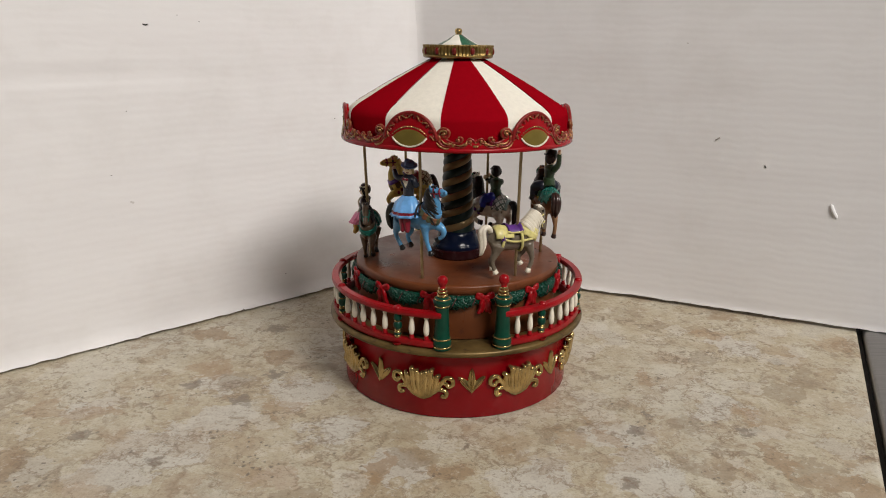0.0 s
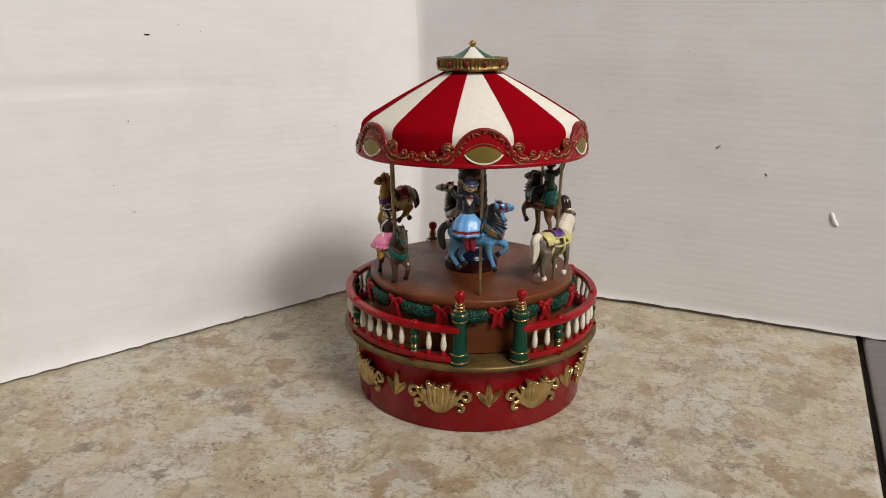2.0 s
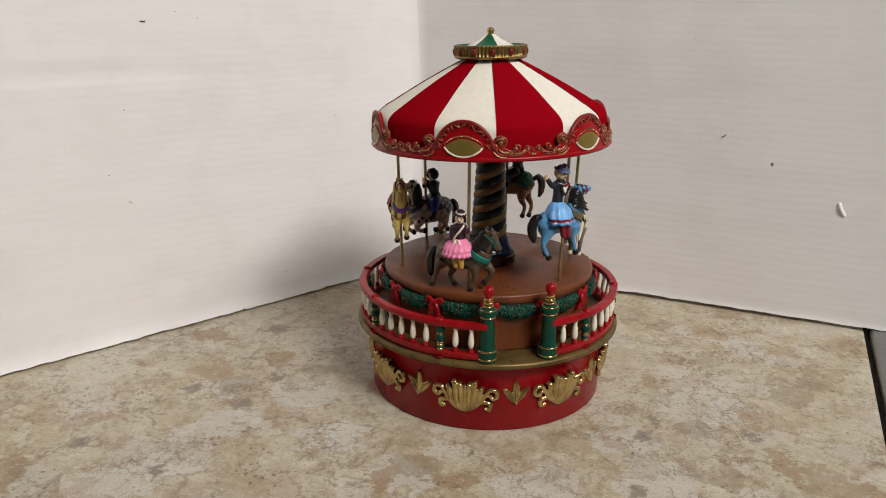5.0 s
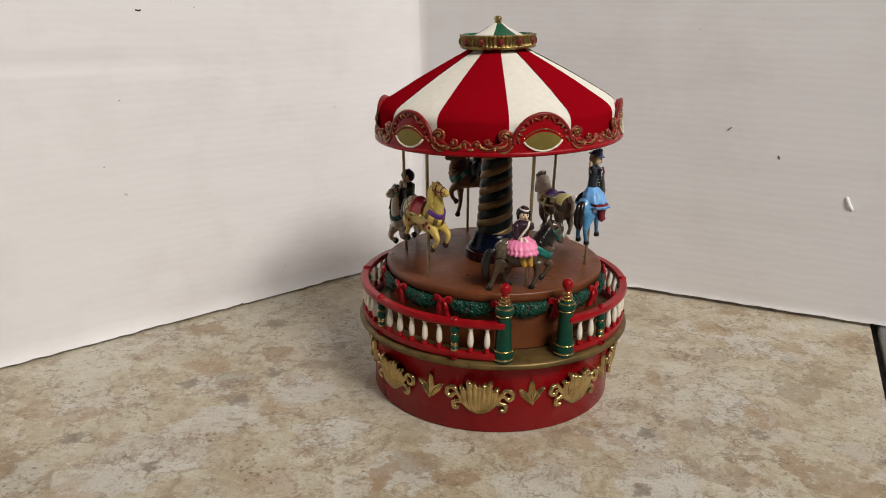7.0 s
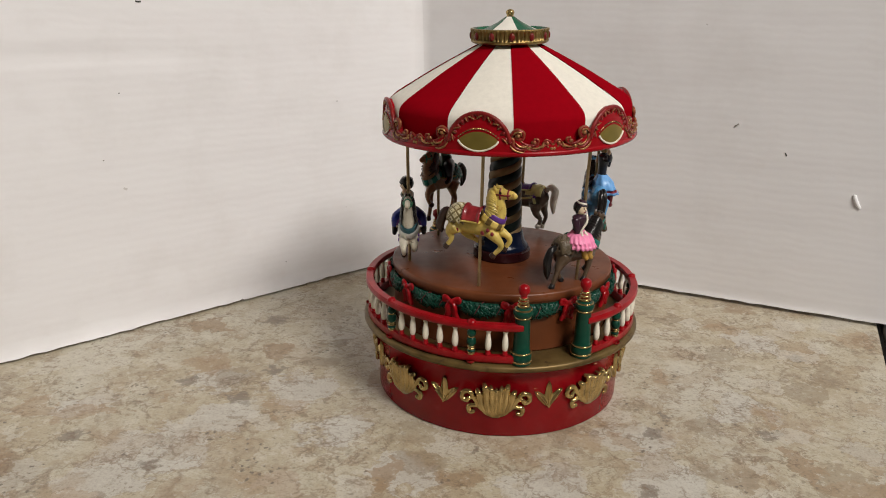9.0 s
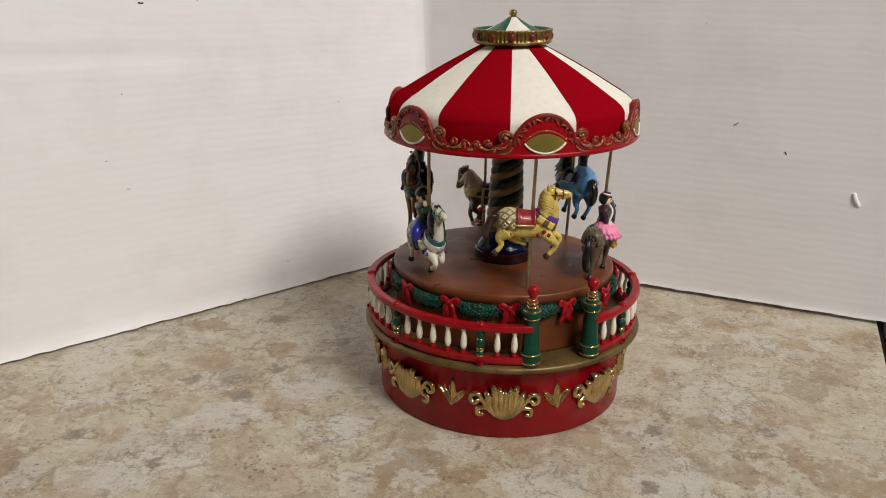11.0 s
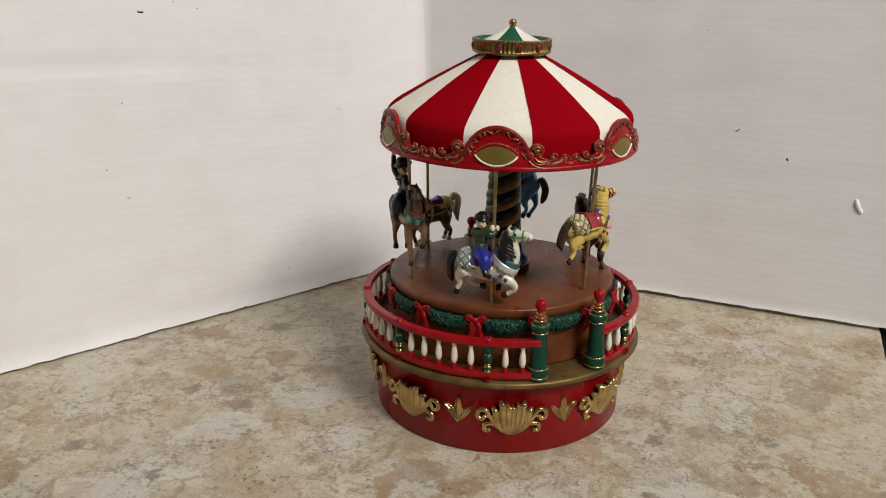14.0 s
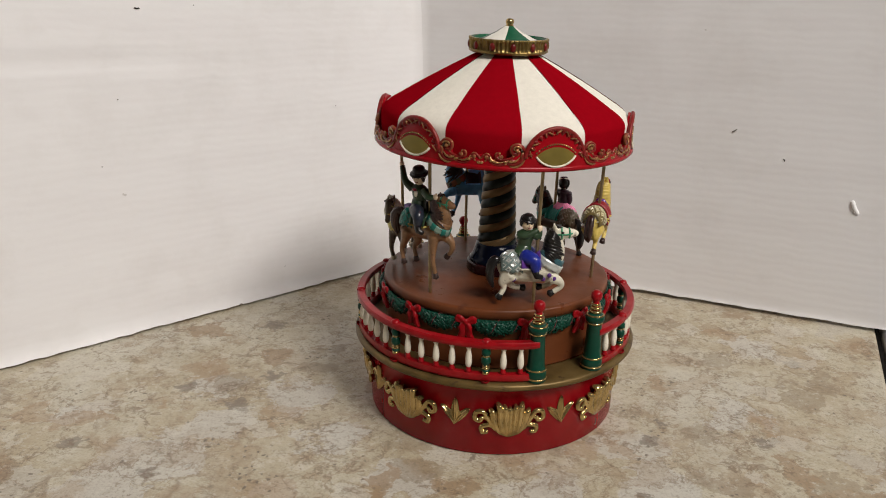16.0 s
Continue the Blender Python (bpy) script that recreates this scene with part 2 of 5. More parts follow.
def deck_material():
    """Brown satin paint, scuffed in short strokes and worn pale in spots."""
    m = paint("brown_deck_paint", (0.135, 0.040, 0.0135), 0.34, 0, 0.3, 160, 0.10, wear=(0.085, 0.026, 0.012))
    nt = m.node_tree
    b = nt.nodes["Principled BSDF"]
    was = b.inputs["Base Color"].links[0].from_socket
    one = ramp(nt, tex(nt, coords(nt, (60, 900, 60)), 1.0, 5, 0.7, 0.4), ((0.60, (0, 0, 0)), (0.68, (0.5, 0.5, 0.5))))
    two = ramp(nt, tex(nt, coords(nt, (700, 90, 90)), 1.0, 5, 0.7, 0.4), ((0.62, (0, 0, 0)), (0.70, (0.45, 0.45, 0.45))))
    where = ramp(nt, tex(nt, coords(nt), 55, 4), ((0.45, (0, 0, 0)), (0.62, (1, 1, 1))))
    col = mixed(nt, mixed(nt, 1.0, one, where, "MULTIPLY"), was, (0.055, 0.018, 0.010))
    col = mixed(nt, mixed(nt, 1.0, two, where, "MULTIPLY"), col, (0.21, 0.10, 0.055))
    nt.links.new(col, b.inputs["Base Color"])
    nt.links.new(ramp(nt, tex(nt, coords(nt), 70, 6, 0.7), ((0.35, (0.26,) * 3), (0.65, (0.46,) * 3))), b.inputs["Roughness"])
    return m


COUNTER, BOARD, STEEL = counter_material(), board_material(), steel_material()
PLASTER = paint("room_plaster", (0.22, 0.207, 0.192), 0.8, 0, 0.1, 30, 0.1)
DARK = paint("dark_gap", (0.03, 0.027, 0.025), 0.8, 0, 0.2, 300)
RED = paint("red_enamel", (0.285, 0.003, 0.008), 0.26, 0, 0.12, 300, 0.04, spec=0.2)
REDGLOSS = paint("red_gloss", (0.29, 0.004, 0.008), 0.28, 0, 0.25, 500, 0.12)
GOLD = paint("antique_gold", (0.50, 0.355, 0.145), 0.19, 0.85, 0.5, 600, 0.3, coat=0.15)
CROWNGOLD = paint("crown_gold", (0.24, 0.165, 0.055), 0.36, 0.75, 0.45, 700, 0.4, wear=(0.10, 0.06, 0.02))
STUD = paint("dark_red_stud", (0.15, 0.012, 0.010), 0.3, 0, 0.4, 900, 0.2, wear=(0.2, 0.09, 0.04))
GOLDPAINT = paint("gold_rim_paint", (0.145, 0.094, 0.032), 0.40, 0.4, 0.5, 260, 0.3, wear=(0.075, 0.045, 0.02))
BANDGOLD = paint("bronze_gold", (0.20, 0.135, 0.062), 0.40, 0.4, 0.3, 400, 0.15)
OLIVE = paint("olive_gold_plate", (0.25, 0.19, 0.045), 0.40, 0.45, 0.25, 260, 0.1)
BRASS = paint("dull_brass", (0.36, 0.27, 0.15), 0.36, 0.85, 0.3, 700, 0.1)
BROWN = deck_material()
GREEN = paint("green_enamel", (0.003, 0.046, 0.027), 0.28, 0, 0.25, 500, 0.10)
GARLAND = paint("garland_green", (0.004, 0.046, 0.029), 0.26, 0, 0.3, 1500, 0.2, coat=0.1)
CORD = paint("dull_red_cord", (0.17, 0.02, 0.03), 0.35, 0, 0.3, 900)
COLGREEN = paint("column_green", (0.003, 0.010, 0.008), 0.30, 0, 0.4, 500, 0.15, coat=0.05)
NAVY = paint("navy_gloss", (0.004, 0.007, 0.020), 0.16, 0, 0.4, 300, 0.10, spec=0.14)
MAROON = paint("maroon_gloss", (0.020, 0.004, 0.005), 0.2, 0, 0.3, 500, 0.12)
WHITE = paint("ivory_paint", (0.74, 0.69, 0.58), 0.34, 0, 0.15, 800, 0.2, wear=(0.5, 0.42, 0.30))
VRED, VWHITE = velvet("red_flock", (0.255, 0.002, 0.007)), velvet("ivory_flock", (0.765, 0.73, 0.65))
TOPGREEN = paint("canopy_green", (0.006, 0.085, 0.04), 0.25, 0, 0.2, 500)
GLOSSWHITE = paint("gloss_white", (0.76, 0.73, 0.66), 0.25, 0, 0.1, 500)
BLACK = paint("black_gloss", (0.010, 0.009, 0.009), 0.28, 0, 0.3, 700, 0.3, coat=0.3)
SKIN = paint("painted_face", (0.74, 0.59, 0.42), 0.38, 0, 0.12, 900)
PURPLE = paint("purple_paint", (0.10, 0.03, 0.22), 0.34, 0, 0.3, 700, 0.15, coat=0.3)
TEAL = paint("teal_paint", (0.012, 0.15, 0.12), 0.34, 0.15, 0.35, 800, 0.25, wear=(0.05, 0.30, 0.24))
SILVER = paint("silver_paint", (0.60, 0.63, 0.60), 0.28, 0.5, 0.4, 900, 0.3)


# ---- mesh helpers ----
def mesh_of(name, bm, mats, smooth=True, weld=False):
    if weld:
        bmesh.ops.remove_doubles(bm, verts=bm.verts, dist=1e-6)
    bmesh.ops.recalc_face_normals(bm, faces=bm.faces)
    me = bpy.data.meshes.new(name)
    bm.to_mesh(me)
    bm.free()
    for m in mats if isinstance(mats, (list, tuple)) else [mats]:
        me.materials.append(m)
    if smooth:
        me.polygons.foreach_set("use_smooth", [True] * len(me.polygons))
    return me


def sharpen(ob, angle=40):
    """Keeps hard edges hard on a smooth-shaded mesh."""
    ob.data.set_sharp_from_angle(angle=radians(angle))
    return ob


def part(name, bm, material, parent, label="", smooth=True, weld=False):
    ob = new(name, mesh_of(name, bm, material, smooth, weld))
    ob.parent = parent
    return tagged(ob, label)


def again(ob, m, parent=None):
    """The same mesh once more, as an object of its own."""
    o = new(ob.name.split(".")[0], ob.data)
    o.parent = parent or ob.parent
    o.matrix_basis = m
    for key in ("label", "kind"):
        if key in ob:
            o[key] = ob[key]
    return o


def cast(ob, voxel, rounds=3):
    """Melts the pieces of a part into one moulding."""
    r = ob.modifiers.new("merge", "REMESH")
    r.mode, r.voxel_size, r.use_smooth_shade = "VOXEL", voxel, True
    f = ob.modifiers.new("soften", "SMOOTH")
    f.factor, f.iterations = 0.5, rounds
    bpy.context.view_layer.update()
    me = bpy.data.meshes.new_from_object(ob.evaluated_get(bpy.context.evaluated_depsgraph_get()))
    ob.modifiers.clear()
    ob.data = me
    return ob


def lathe(bm, profile, n=64, a0=0.0, a1=360.0, mat=0, close=False):
    """Turns (r, z) pairs round the z axis; angles in degrees."""
    full = abs(a1 - a0) >= 359.99
    cols = n if full else n + 1
    rings = []
    for i in range(cols):
        a = radians(a0 + (a1 - a0) * i / n)
        rings.append([bm.verts.new((r * math.cos(a), r * math.sin(a), z)) for r, z in profile])
    m = len(profile)
    for i in range(n):
        p, q = rings[i], rings[(i + 1) % cols]
        for j in range(m if close else m - 1):
            k = (j + 1) % m
            f = bm.faces.new((p[j], q[j], q[k], p[k]))
            f.material_index = mat
    if close and not full:
        bm.faces.new(rings[0]), bm.faces.new(rings[-1][::-1])
    return bm


def tube(bm, pts, radii, n=8, mat=0, flat=1.0, side=None):
    """A round or flattened tube along points, closed at both ends."""
    pts = [Vector(p) for p in pts]
    radii = radii if isinstance(radii, (list, tuple)) else [radii] * len(pts)
    rings, prev = [], None
    for i, (p, r) in enumerate(zip(pts, radii)):
        d = (pts[min(i + 1, len(pts) - 1)] - pts[max(i - 1, 0)]).normalized()
        if prev is None:
            u = Vector(side) if side else (Vector((0, 1, 0)) if abs(d.y) < 0.9 else Vector((1, 0, 0)))
        else:
            u = prev
        u = (u - d * u.dot(d)).normalized()
        prev, w = u, d.cross(u)
        rings.append([bm.verts.new(p + (u * math.cos(2 * math.pi * k / n) * flat + w * math.sin(2 * math.pi * k / n)) * r) for k in range(n)])
    for a, b in zip(rings, rings[1:]):
        for k in range(n):
            f = bm.faces.new((a[k], a[(k + 1) % n], b[(k + 1) % n], b[k]))
            f.material_index = mat
    for ring, end in ((rings[0], 0), (rings[-1], -1)):
        tip = bm.verts.new(pts[end] + (pts[end] - pts[1 if end == 0 else -2]).normalized() * radii[end] * 0.5)
        for k in range(n):
            f = bm.faces.new((ring[k], ring[(k + 1) % n], tip))
            f.material_index = mat
    return bm


def blob(bm, c, r, mat=0, seg=12, turn=None):
    """An ellipsoid."""
    r = r if isinstance(r, (list, tuple)) else (r, r, r)
    m = Matrix.Translation(c) @ (turn or Matrix()) @ Matrix.Diagonal((*r, 1))
    made = bmesh.ops.create_uvsphere(bm, u_segments=seg, v_segments=max(6, seg * 2 // 3), radius=1, matrix=m)
    for v in made["verts"]:
        for f in v.link_faces:
            f.material_index = mat
    return bm


def box(bm, lo, hi, mat=0):
    m = Matrix.Translation([(a + b) / 2 for a, b in zip(lo, hi)]) @ Matrix.Diagonal([b - a for a, b in zip(lo, hi)] + [1])
    made = bmesh.ops.create_cube(bm, size=1, matrix=m)
    for v in made["verts"]:
        for f in v.link_faces:
            f.material_index = mat
    return bm


def smooth_path(pts, steps=4):
    """Catmull-Rom through the points."""
    pts = [Vector(p) for p in pts]
    ext = [2 * pts[0] - pts[1], *pts, 2 * pts[-1] - pts[-2]]
    out = []
    for i in range(1, len(ext) - 2):
        a, b, c, d = ext[i - 1:i + 3]
        for k in range(steps):
            t = k / steps
            out.append(0.5 * (2 * b + (c - a) * t + (2 * a - 5 * b + 4 * c - d) * t * t + (3 * b - a - 3 * c + d) * t ** 3))
    return out + [pts[-1]]


def spread(radii, n):
    """Radii resampled to n values."""
    return [float(k) for k in np.interp(np.linspace(0, len(radii) - 1, n), range(len(radii)), radii)]


def on_drum(u, v, w, radius, z0, lean=0.0):
    """Arc length u, height v and proudness w (mm) on an upright drum that faces -y."""
    r = radius + (w + lean * v) * MM
    a = -math.pi / 2 + u * MM / radius
    return Vector((r * math.cos(a), r * math.sin(a), z0 + v * MM))


# ---- the place ----
CORNER = Vector((-0.0268, 0.1533, 0))
LEFT_DIR = Vector((-math.cos(0.7586), -math.sin(0.7586), 0))
RIGHT_DIR = Vector((math.cos(-0.3941), math.sin(-0.3941), 0))


def counter():
    bm = bmesh.new()
    # the worktop ends at the cooker, along a slanting line
    outline = [(-1.4, -0.40), (0.0255, -0.40), (0.2097, 0.050), (0.294, 0.256), (-1.4, 0.256)]
    top = [bm.verts.new((x, y, 0)) for x, y in outline]
    low = [bm.verts.new((x, y, -0.038)) for x, y in outline]
    bm.faces.new(top), bm.faces.new(low[::-1])
    for i in range(5):
        bm.faces.new((top[i], low[i], low[(i + 1) % 5], top[(i + 1) % 5]))
    ob = new("countertop", mesh_of("countertop", bm, COUNTER, False))
    bev = ob.modifiers.new("edge", "BEVEL")
    bev.width, bev.segments = 0.002, 2
    tagged(ob, "tan and grey stone-look laminate kitchen countertop", "countertop")


def cooker():
    d = Vector((0.1842, 0.450, 0)).normalized()
    side = Vector((d.y, -d.x, 0))
    base = Vector((0.0255, -0.40, 0)) + side * 0.0026
    root = tagged(new("cooker"), "stainless steel cooker top set against the countertop", "cooker")
    bm = bmesh.new()
    p = [base, base + side * 0.5, base + side * 0.5 + d * 0.72, base + d * 0.72]
    top = [bm.verts.new(v + Vector((0, 0, 0.0015))) for v in p]
    low = [bm.verts.new(v + Vector((0, 0, -0.9))) for v in p]
    bm.faces.new(top), bm.faces.new(low[::-1])
    for i in range(4):
        bm.faces.new((top[i], low[i], low[(i + 1) % 4], top[(i + 1) % 4]))
    body = part("body", bm, STEEL, root, smooth=False)
    bev = body.modifiers.new("edge", "BEVEL")
    bev.width, bev.segments = 0.0015, 3
    # dark strip added in the open gap, its colour standing in for shade
    bm = bmesh.new()
    q = [base - side * 0.0024, base - side * 0.0002, base + d * 0.72 - side * 0.0002, base + d * 0.72 - side * 0.0024]
    top = [bm.verts.new(v + Vector((0, 0, -0.003))) for v in q]
    low = [bm.verts.new(v + Vector((0, 0, -0.03))) for v in q]
    bm.faces.new(top), bm.faces.new(low[::-1])
    for i in range(4):
        bm.faces.new((top[i], low[i], low[(i + 1) % 4], top[(i + 1) % 4]))
    part("gasket", bm, DARK, root, "dark rubber gap strip", smooth=False)


def board(name, direction, length, seed, lift, fwd, label):
    """A standing sheet of corrugated board, a little warped, its foot torn and uneven."""
    n = Vector((-direction.y, direction.x, 0))
    if n.y > 0:
        n = -n
    cols, rows, high, thick = 150, 110, 0.34, 0.0035
    bm = bmesh.new()
    grids = []
    for face in (0, 1):
        g = []
        for i in range(cols + 1):
            s = length * (i / cols) ** 1.5
            foot = lift + 0.0004 * noise.noise((s * 38, seed, 0)) + 0.0005 * noise.noise((s * 160, seed, 3))
            foot = max(0.0002, foot)
            col = []
            for j in range(rows + 1):
                k = (j / rows) ** 1.7
                z = foot + (high - foot) * k
                warp = 0.0012 * noise.noise((s * 9, z * 7, seed)) + 0.00025 * noise.noise((s * 7, z * 40, seed + 4))
                crease = -0.0007 * math.exp(-((z - 0.128 - 0.004 * noise.noise((s * 6, seed, 8))) / 0.0028) ** 2) * min(1, max(0, (s - 0.09) / 0.07)) if seed < 2 else 0.0
                curl = (0.0030 if seed < 2 else 0.0020) * max(0, 1 - z / (0.009 if seed < 2 else 0.006)) ** 2 * (0.75 + 0.5 * noise.noise((s * 22, seed + 9, 0)))
                fold = 0.32 * max(0, 0.007 - s) ** 2 / 0.007
                p = CORNER + direction * s + n * (fwd + warp + crease + curl + fold - face * thick) + Vector((0, 0, z))
                col.append(bm.verts.new(p))
            g.append(col)
        grids.append(g)
    for g in grids:
        for i in range(cols):
            for j in range(rows):
                bm.faces.new((g[i][j], g[i + 1][j], g[i + 1][j + 1], g[i][j + 1]))
    a, b = grids
    for i in range(cols):
        for j in (0, rows):
            bm.faces.new((a[i][j], a[i + 1][j], b[i + 1][j], b[i][j]))
    for j in range(rows):
        for i in (0, cols):
            bm.faces.new((a[i][j], a[i][j + 1], b[i][j + 1], b[i][j]))
    ob = new(name, mesh_of(name, bm, BOARD))
    sharpen(ob)
    tagged(ob, label, "cardboard sheet", group="cardboard sheets behind the toy")
    return ob, n


def board_marks(left, nl, right, nr):
    def chip(host, nrm, direction, s, z, pts, radius, mat, name, label):
        bm = bmesh.new()
        base = CORNER + direction * s + Vector((0, 0, z)) + nrm * 0.0024
        tube(bm, smooth_path([base + direction * a * MM + Vector((0, 0, b * MM)) + nrm * (c * MM) for a, b, c in pts]), radius, 6, flat=0.5)
        part(name, bm, mat, host, label)
    chip(left, nl, LEFT_DIR, 0.1655, 0.1507, [(-1.2, 0.1, 0), (0, 0, 0.2), (1.2, 0.2, 0)], 0.00035, DARK, "fleck", "tiny black fleck")
    chip(right, nr, RIGHT_DIR, 0.2383, 0.0628, [(-1.6, 3.2, 0.3), (-1.0, 1.4, 0.9), (0.3, -1.2, 0.9), (1.7, -3.2, 0.3)], 0.0010, BOARD, "paper_curl", "curled white scrap of torn paper")
    chip(right, nr, RIGHT_DIR, 0.178, 0.0955, [(-1, -0.6, 0), (0, 0, 0.3), (1, 0.8, 0)], 0.00035, PLASTER, "scuff", "small grey scuff")
    chip(right, nr, RIGHT_DIR, 0.203, 0.083, [(-0.3, 0.4, 0), (0.3, -0.5, 0.2), (0.4, -0.8, 0)], 0.0003, DARK, "fleck", "tiny dark fleck")
    chip(left, nl, LEFT_DIR, 0.126, 0.0007, [(-0.8, 0.2, 0.6), (0, 0.9, 1.4), (0.8, 0.1, 0.8)], 0.0006, PLASTER, "torn_nub", "torn nub of board")
    for s, z in ((0.178, 0.112), (0.188, 0.083), (0.150, 0.155), (0.139, 0.152), (0.062, 0.10), (0.098, 0.016)):
        chip(left, nl, LEFT_DIR, s, z, [(-0.25, 0, 0), (0, 0.1, 0.1), (0.25, 0, 0)], 0.00022, DARK, "speck", "tiny dark speck")


def room():
    """Plain walls, floor and ceiling that close the kitchen round the worktop."""
    x0, x1, y0, y1, z0, z1 = -1.4, 2.4, -2.6, 0.26, -0.9, 1.5
    for name, lo, hi in (("wall_north", (x0, y1, z0), (x1, y1 + 0.1, z1)), ("wall_south", (x0, y0 - 0.1, z0), (x1, y0, z1)),
                         ("wall_west", (x0 - 0.1, y0 - 0.1, z0), (x0, y1 + 0.1, z1)), ("wall_east", (x1, y0 - 0.1, z0), (x1 + 0.1, y1 + 0.1, z1)),
                         ("floor", (x0 - 0.1, y0 - 0.1, z0 - 0.1), (x1 + 0.1, y1 + 0.1, z0)), ("ceiling", (x0 - 0.1, y0 - 0.1, z1), (x1 + 0.1, y1 + 0.1, z1 + 0.1)),
                         ("wall_counter", (x0, -0.37, z0), (0.0, -0.35, -0.038))):
        ob = new(name, mesh_of(name, box(bmesh.new(), lo, hi), PLASTER, False))
        tagged(ob, "plain pale plaster " + name.split("_")[0], name.split("_")[0], kind="structure")


counter()
cooker()
left_board, nl = board("cardboard_sheet", LEFT_DIR, 0.36, 1.0, 0.0012, 0.0022, "white corrugated cardboard sheet standing on the countertop")
right_board, nr = board("cardboard_sheet", RIGHT_DIR, 0.46, 6.0, 0.0021, 0.0022, "shaded white corrugated cardboard sheet standing beside the cooker")
board_marks(left_board, nl, right_board, nr)
room()

# ---- the musical carousel ----
FRONT = -82.7
carousel = tagged(new("musical_carousel"), "red, green and gold musical toy carousel with six horses", "toy carousel")


def spin(deg, z=0.0):
    return pose(0, 0, z, 0, 0, deg)


def drum():
    bm = lathe(bmesh.new(), [(0.0, 0.0), (0.0493, 0.0), (0.05, 0.0006), (0.05, 0.0284), (0.0504, 0.0290)], 128)
    base = sharpen(part("drum", bm, RED, carousel, "glossy red round drum base"), 50)
    bm = lathe(bmesh.new(), [(0.0500, 0.0284), (0.0540, 0.0287), (0.0556, 0.0291), (0.0563, 0.0299), (0.0563, 0.0308), (0.0557, 0.0315), (0.0545, 0.0318), (0.0440, 0.0319)], 128)
    part("rim", bm, GOLDPAINT, carousel, "dull gold painted rim")
    return base


def shell(host):
    """A fluted gilt shell between two scrolls."""
    R, z0 = 0.0500, 0.0155
    bm = bmesh.new()
    # slim flutes in the middle, broad curling lobes beside them
    for u, top, fat, out in ((0, 5.0, 0.8, 2.1), (-1.75, 5.8, 0.85, 2.4), (1.75, 5.8, 0.85, 2.4), (-3.9, 6.4, 1.15, 2.2), (3.9, 6.4, 1.15, 2.2), (-6.3, 3.9, 1.15, 1.6), (6.3, 3.9, 1.15, 1.6)):
        pts = [(0.10 * u, -7.2, 0.4), (0.60 * u, -4.6, 1.2), (0.86 * u, -0.8, out * 0.85), (0.92 * u, top - 2.4, out), (0.97 * u, top - 0.6, out + 0.3), (u * 1.12, top, 0.8)]
        path = smooth_path([on_drum(u1, v, w, R, z0) for u1, v, w in pts])
        tube(bm, path, spread([0.4 * MM, 0.8 * fat * MM, 0.95 * fat * MM, 1.05 * fat * MM, 1.1 * fat * MM, 0.7 * fat * MM], len(path)), 8)
    for sgn in (-1, 1):
        pts = [(1.6 * sgn, -6.0, 0.4), (4.9 * sgn, -3.8, 0.9), (7.2 * sgn, -0.6, 1.0), (9.2 * sgn, 2.6, 1.0), (11.7 * sgn, 2.4, 1.0), (12.2 * sgn, 0.0, 1.0), (10.4 * sgn, -0.9, 1.1), (9.6 * sgn, 0.7, 1.2)]
        path = smooth_path([on_drum(u, v, w, R, z0) for u, v, w in pts])
        tube(bm, path, spread([0.5 * MM, 1.0 * MM, 0.95 * MM, 1.0 * MM, 1.05 * MM, 1.0 * MM, 0.9 * MM, 0.8 * MM], len(path)), 7)
        pts = [(5.0 * sgn, -3.4, 0.6), (7.4 * sgn, -2.5, 1.0), (9.6 * sgn, -3.2, 1.0), (9.4 * sgn, -5.4, 1.0), (7.6 * sgn, -5.0, 1.1)]
        path = smooth_path([on_drum(u, v, w, R, z0) for u, v, w in pts])
        tube(bm, path, spread([0.6 * MM, 0.9 * MM, 1.05 * MM, 0.95 * MM, 0.85 * MM], len(path)), 7)
        blob(bm, on_drum(8.9 * sgn, 0.4, 0.9, R, z0), 0.8 * MM, seg=8)
    return cast(part("shell_ornament", bm, GOLD, host, "raised antique gold shell with side scrolls"), 0.00022, 1)


def fleur(host):
    R, z0 = 0.0500, 0.0165
    bm = bmesh.new()
    for u, v, fat in ((0, 6.0, 0.8), (-5.6, 2.0, 0.74), (5.6, 2.0, 0.74)):
        # a pointed leaf with a raised midrib
        pts = [(0, -4.8), (u * 0.22, v * 0.1 - 3.0), (u * 0.52, v * 0.4 - 1.2), (u * 0.8, v * 0.75 - 0.2), (u, v)]
        spine = smooth_path([Vector((p, q, 0)) for p, q in pts], 4)
        wide = spread([0.5, 1.3, 1.9, 1.2, 0.05], len(spine))
        rows = []
        for i, p in enumerate(spine):
            d = (spine[min(i + 1, len(spine) - 1)] - spine[max(i - 1, 0)]).normalized()
            side = Vector((-d.y, d.x, 0)) * wide[i] * fat
            rows.append([bm.verts.new(on_drum(q.x, q.y, w, R, z0)) for q, w in ((p - side, -0.3), (p - side, 0.45), (p - side * 0.45, 0.75), (p, 1.5), (p + side * 0.45, 0.75), (p + side, 0.45), (p + side, -0.3))])
        for p, q in zip(rows, rows[1:]):
            for j in range(7):
                bm.faces.new((p[j], q[j], q[(j + 1) % 7], p[(j + 1) % 7]))
        bm.faces.new(rows[0]), bm.faces.new(rows[-1][::-1])
    return cast(part("leaf_ornament", bm, GOLD, host, "small raised gold three-leaf ornament"), 0.00024, 1)


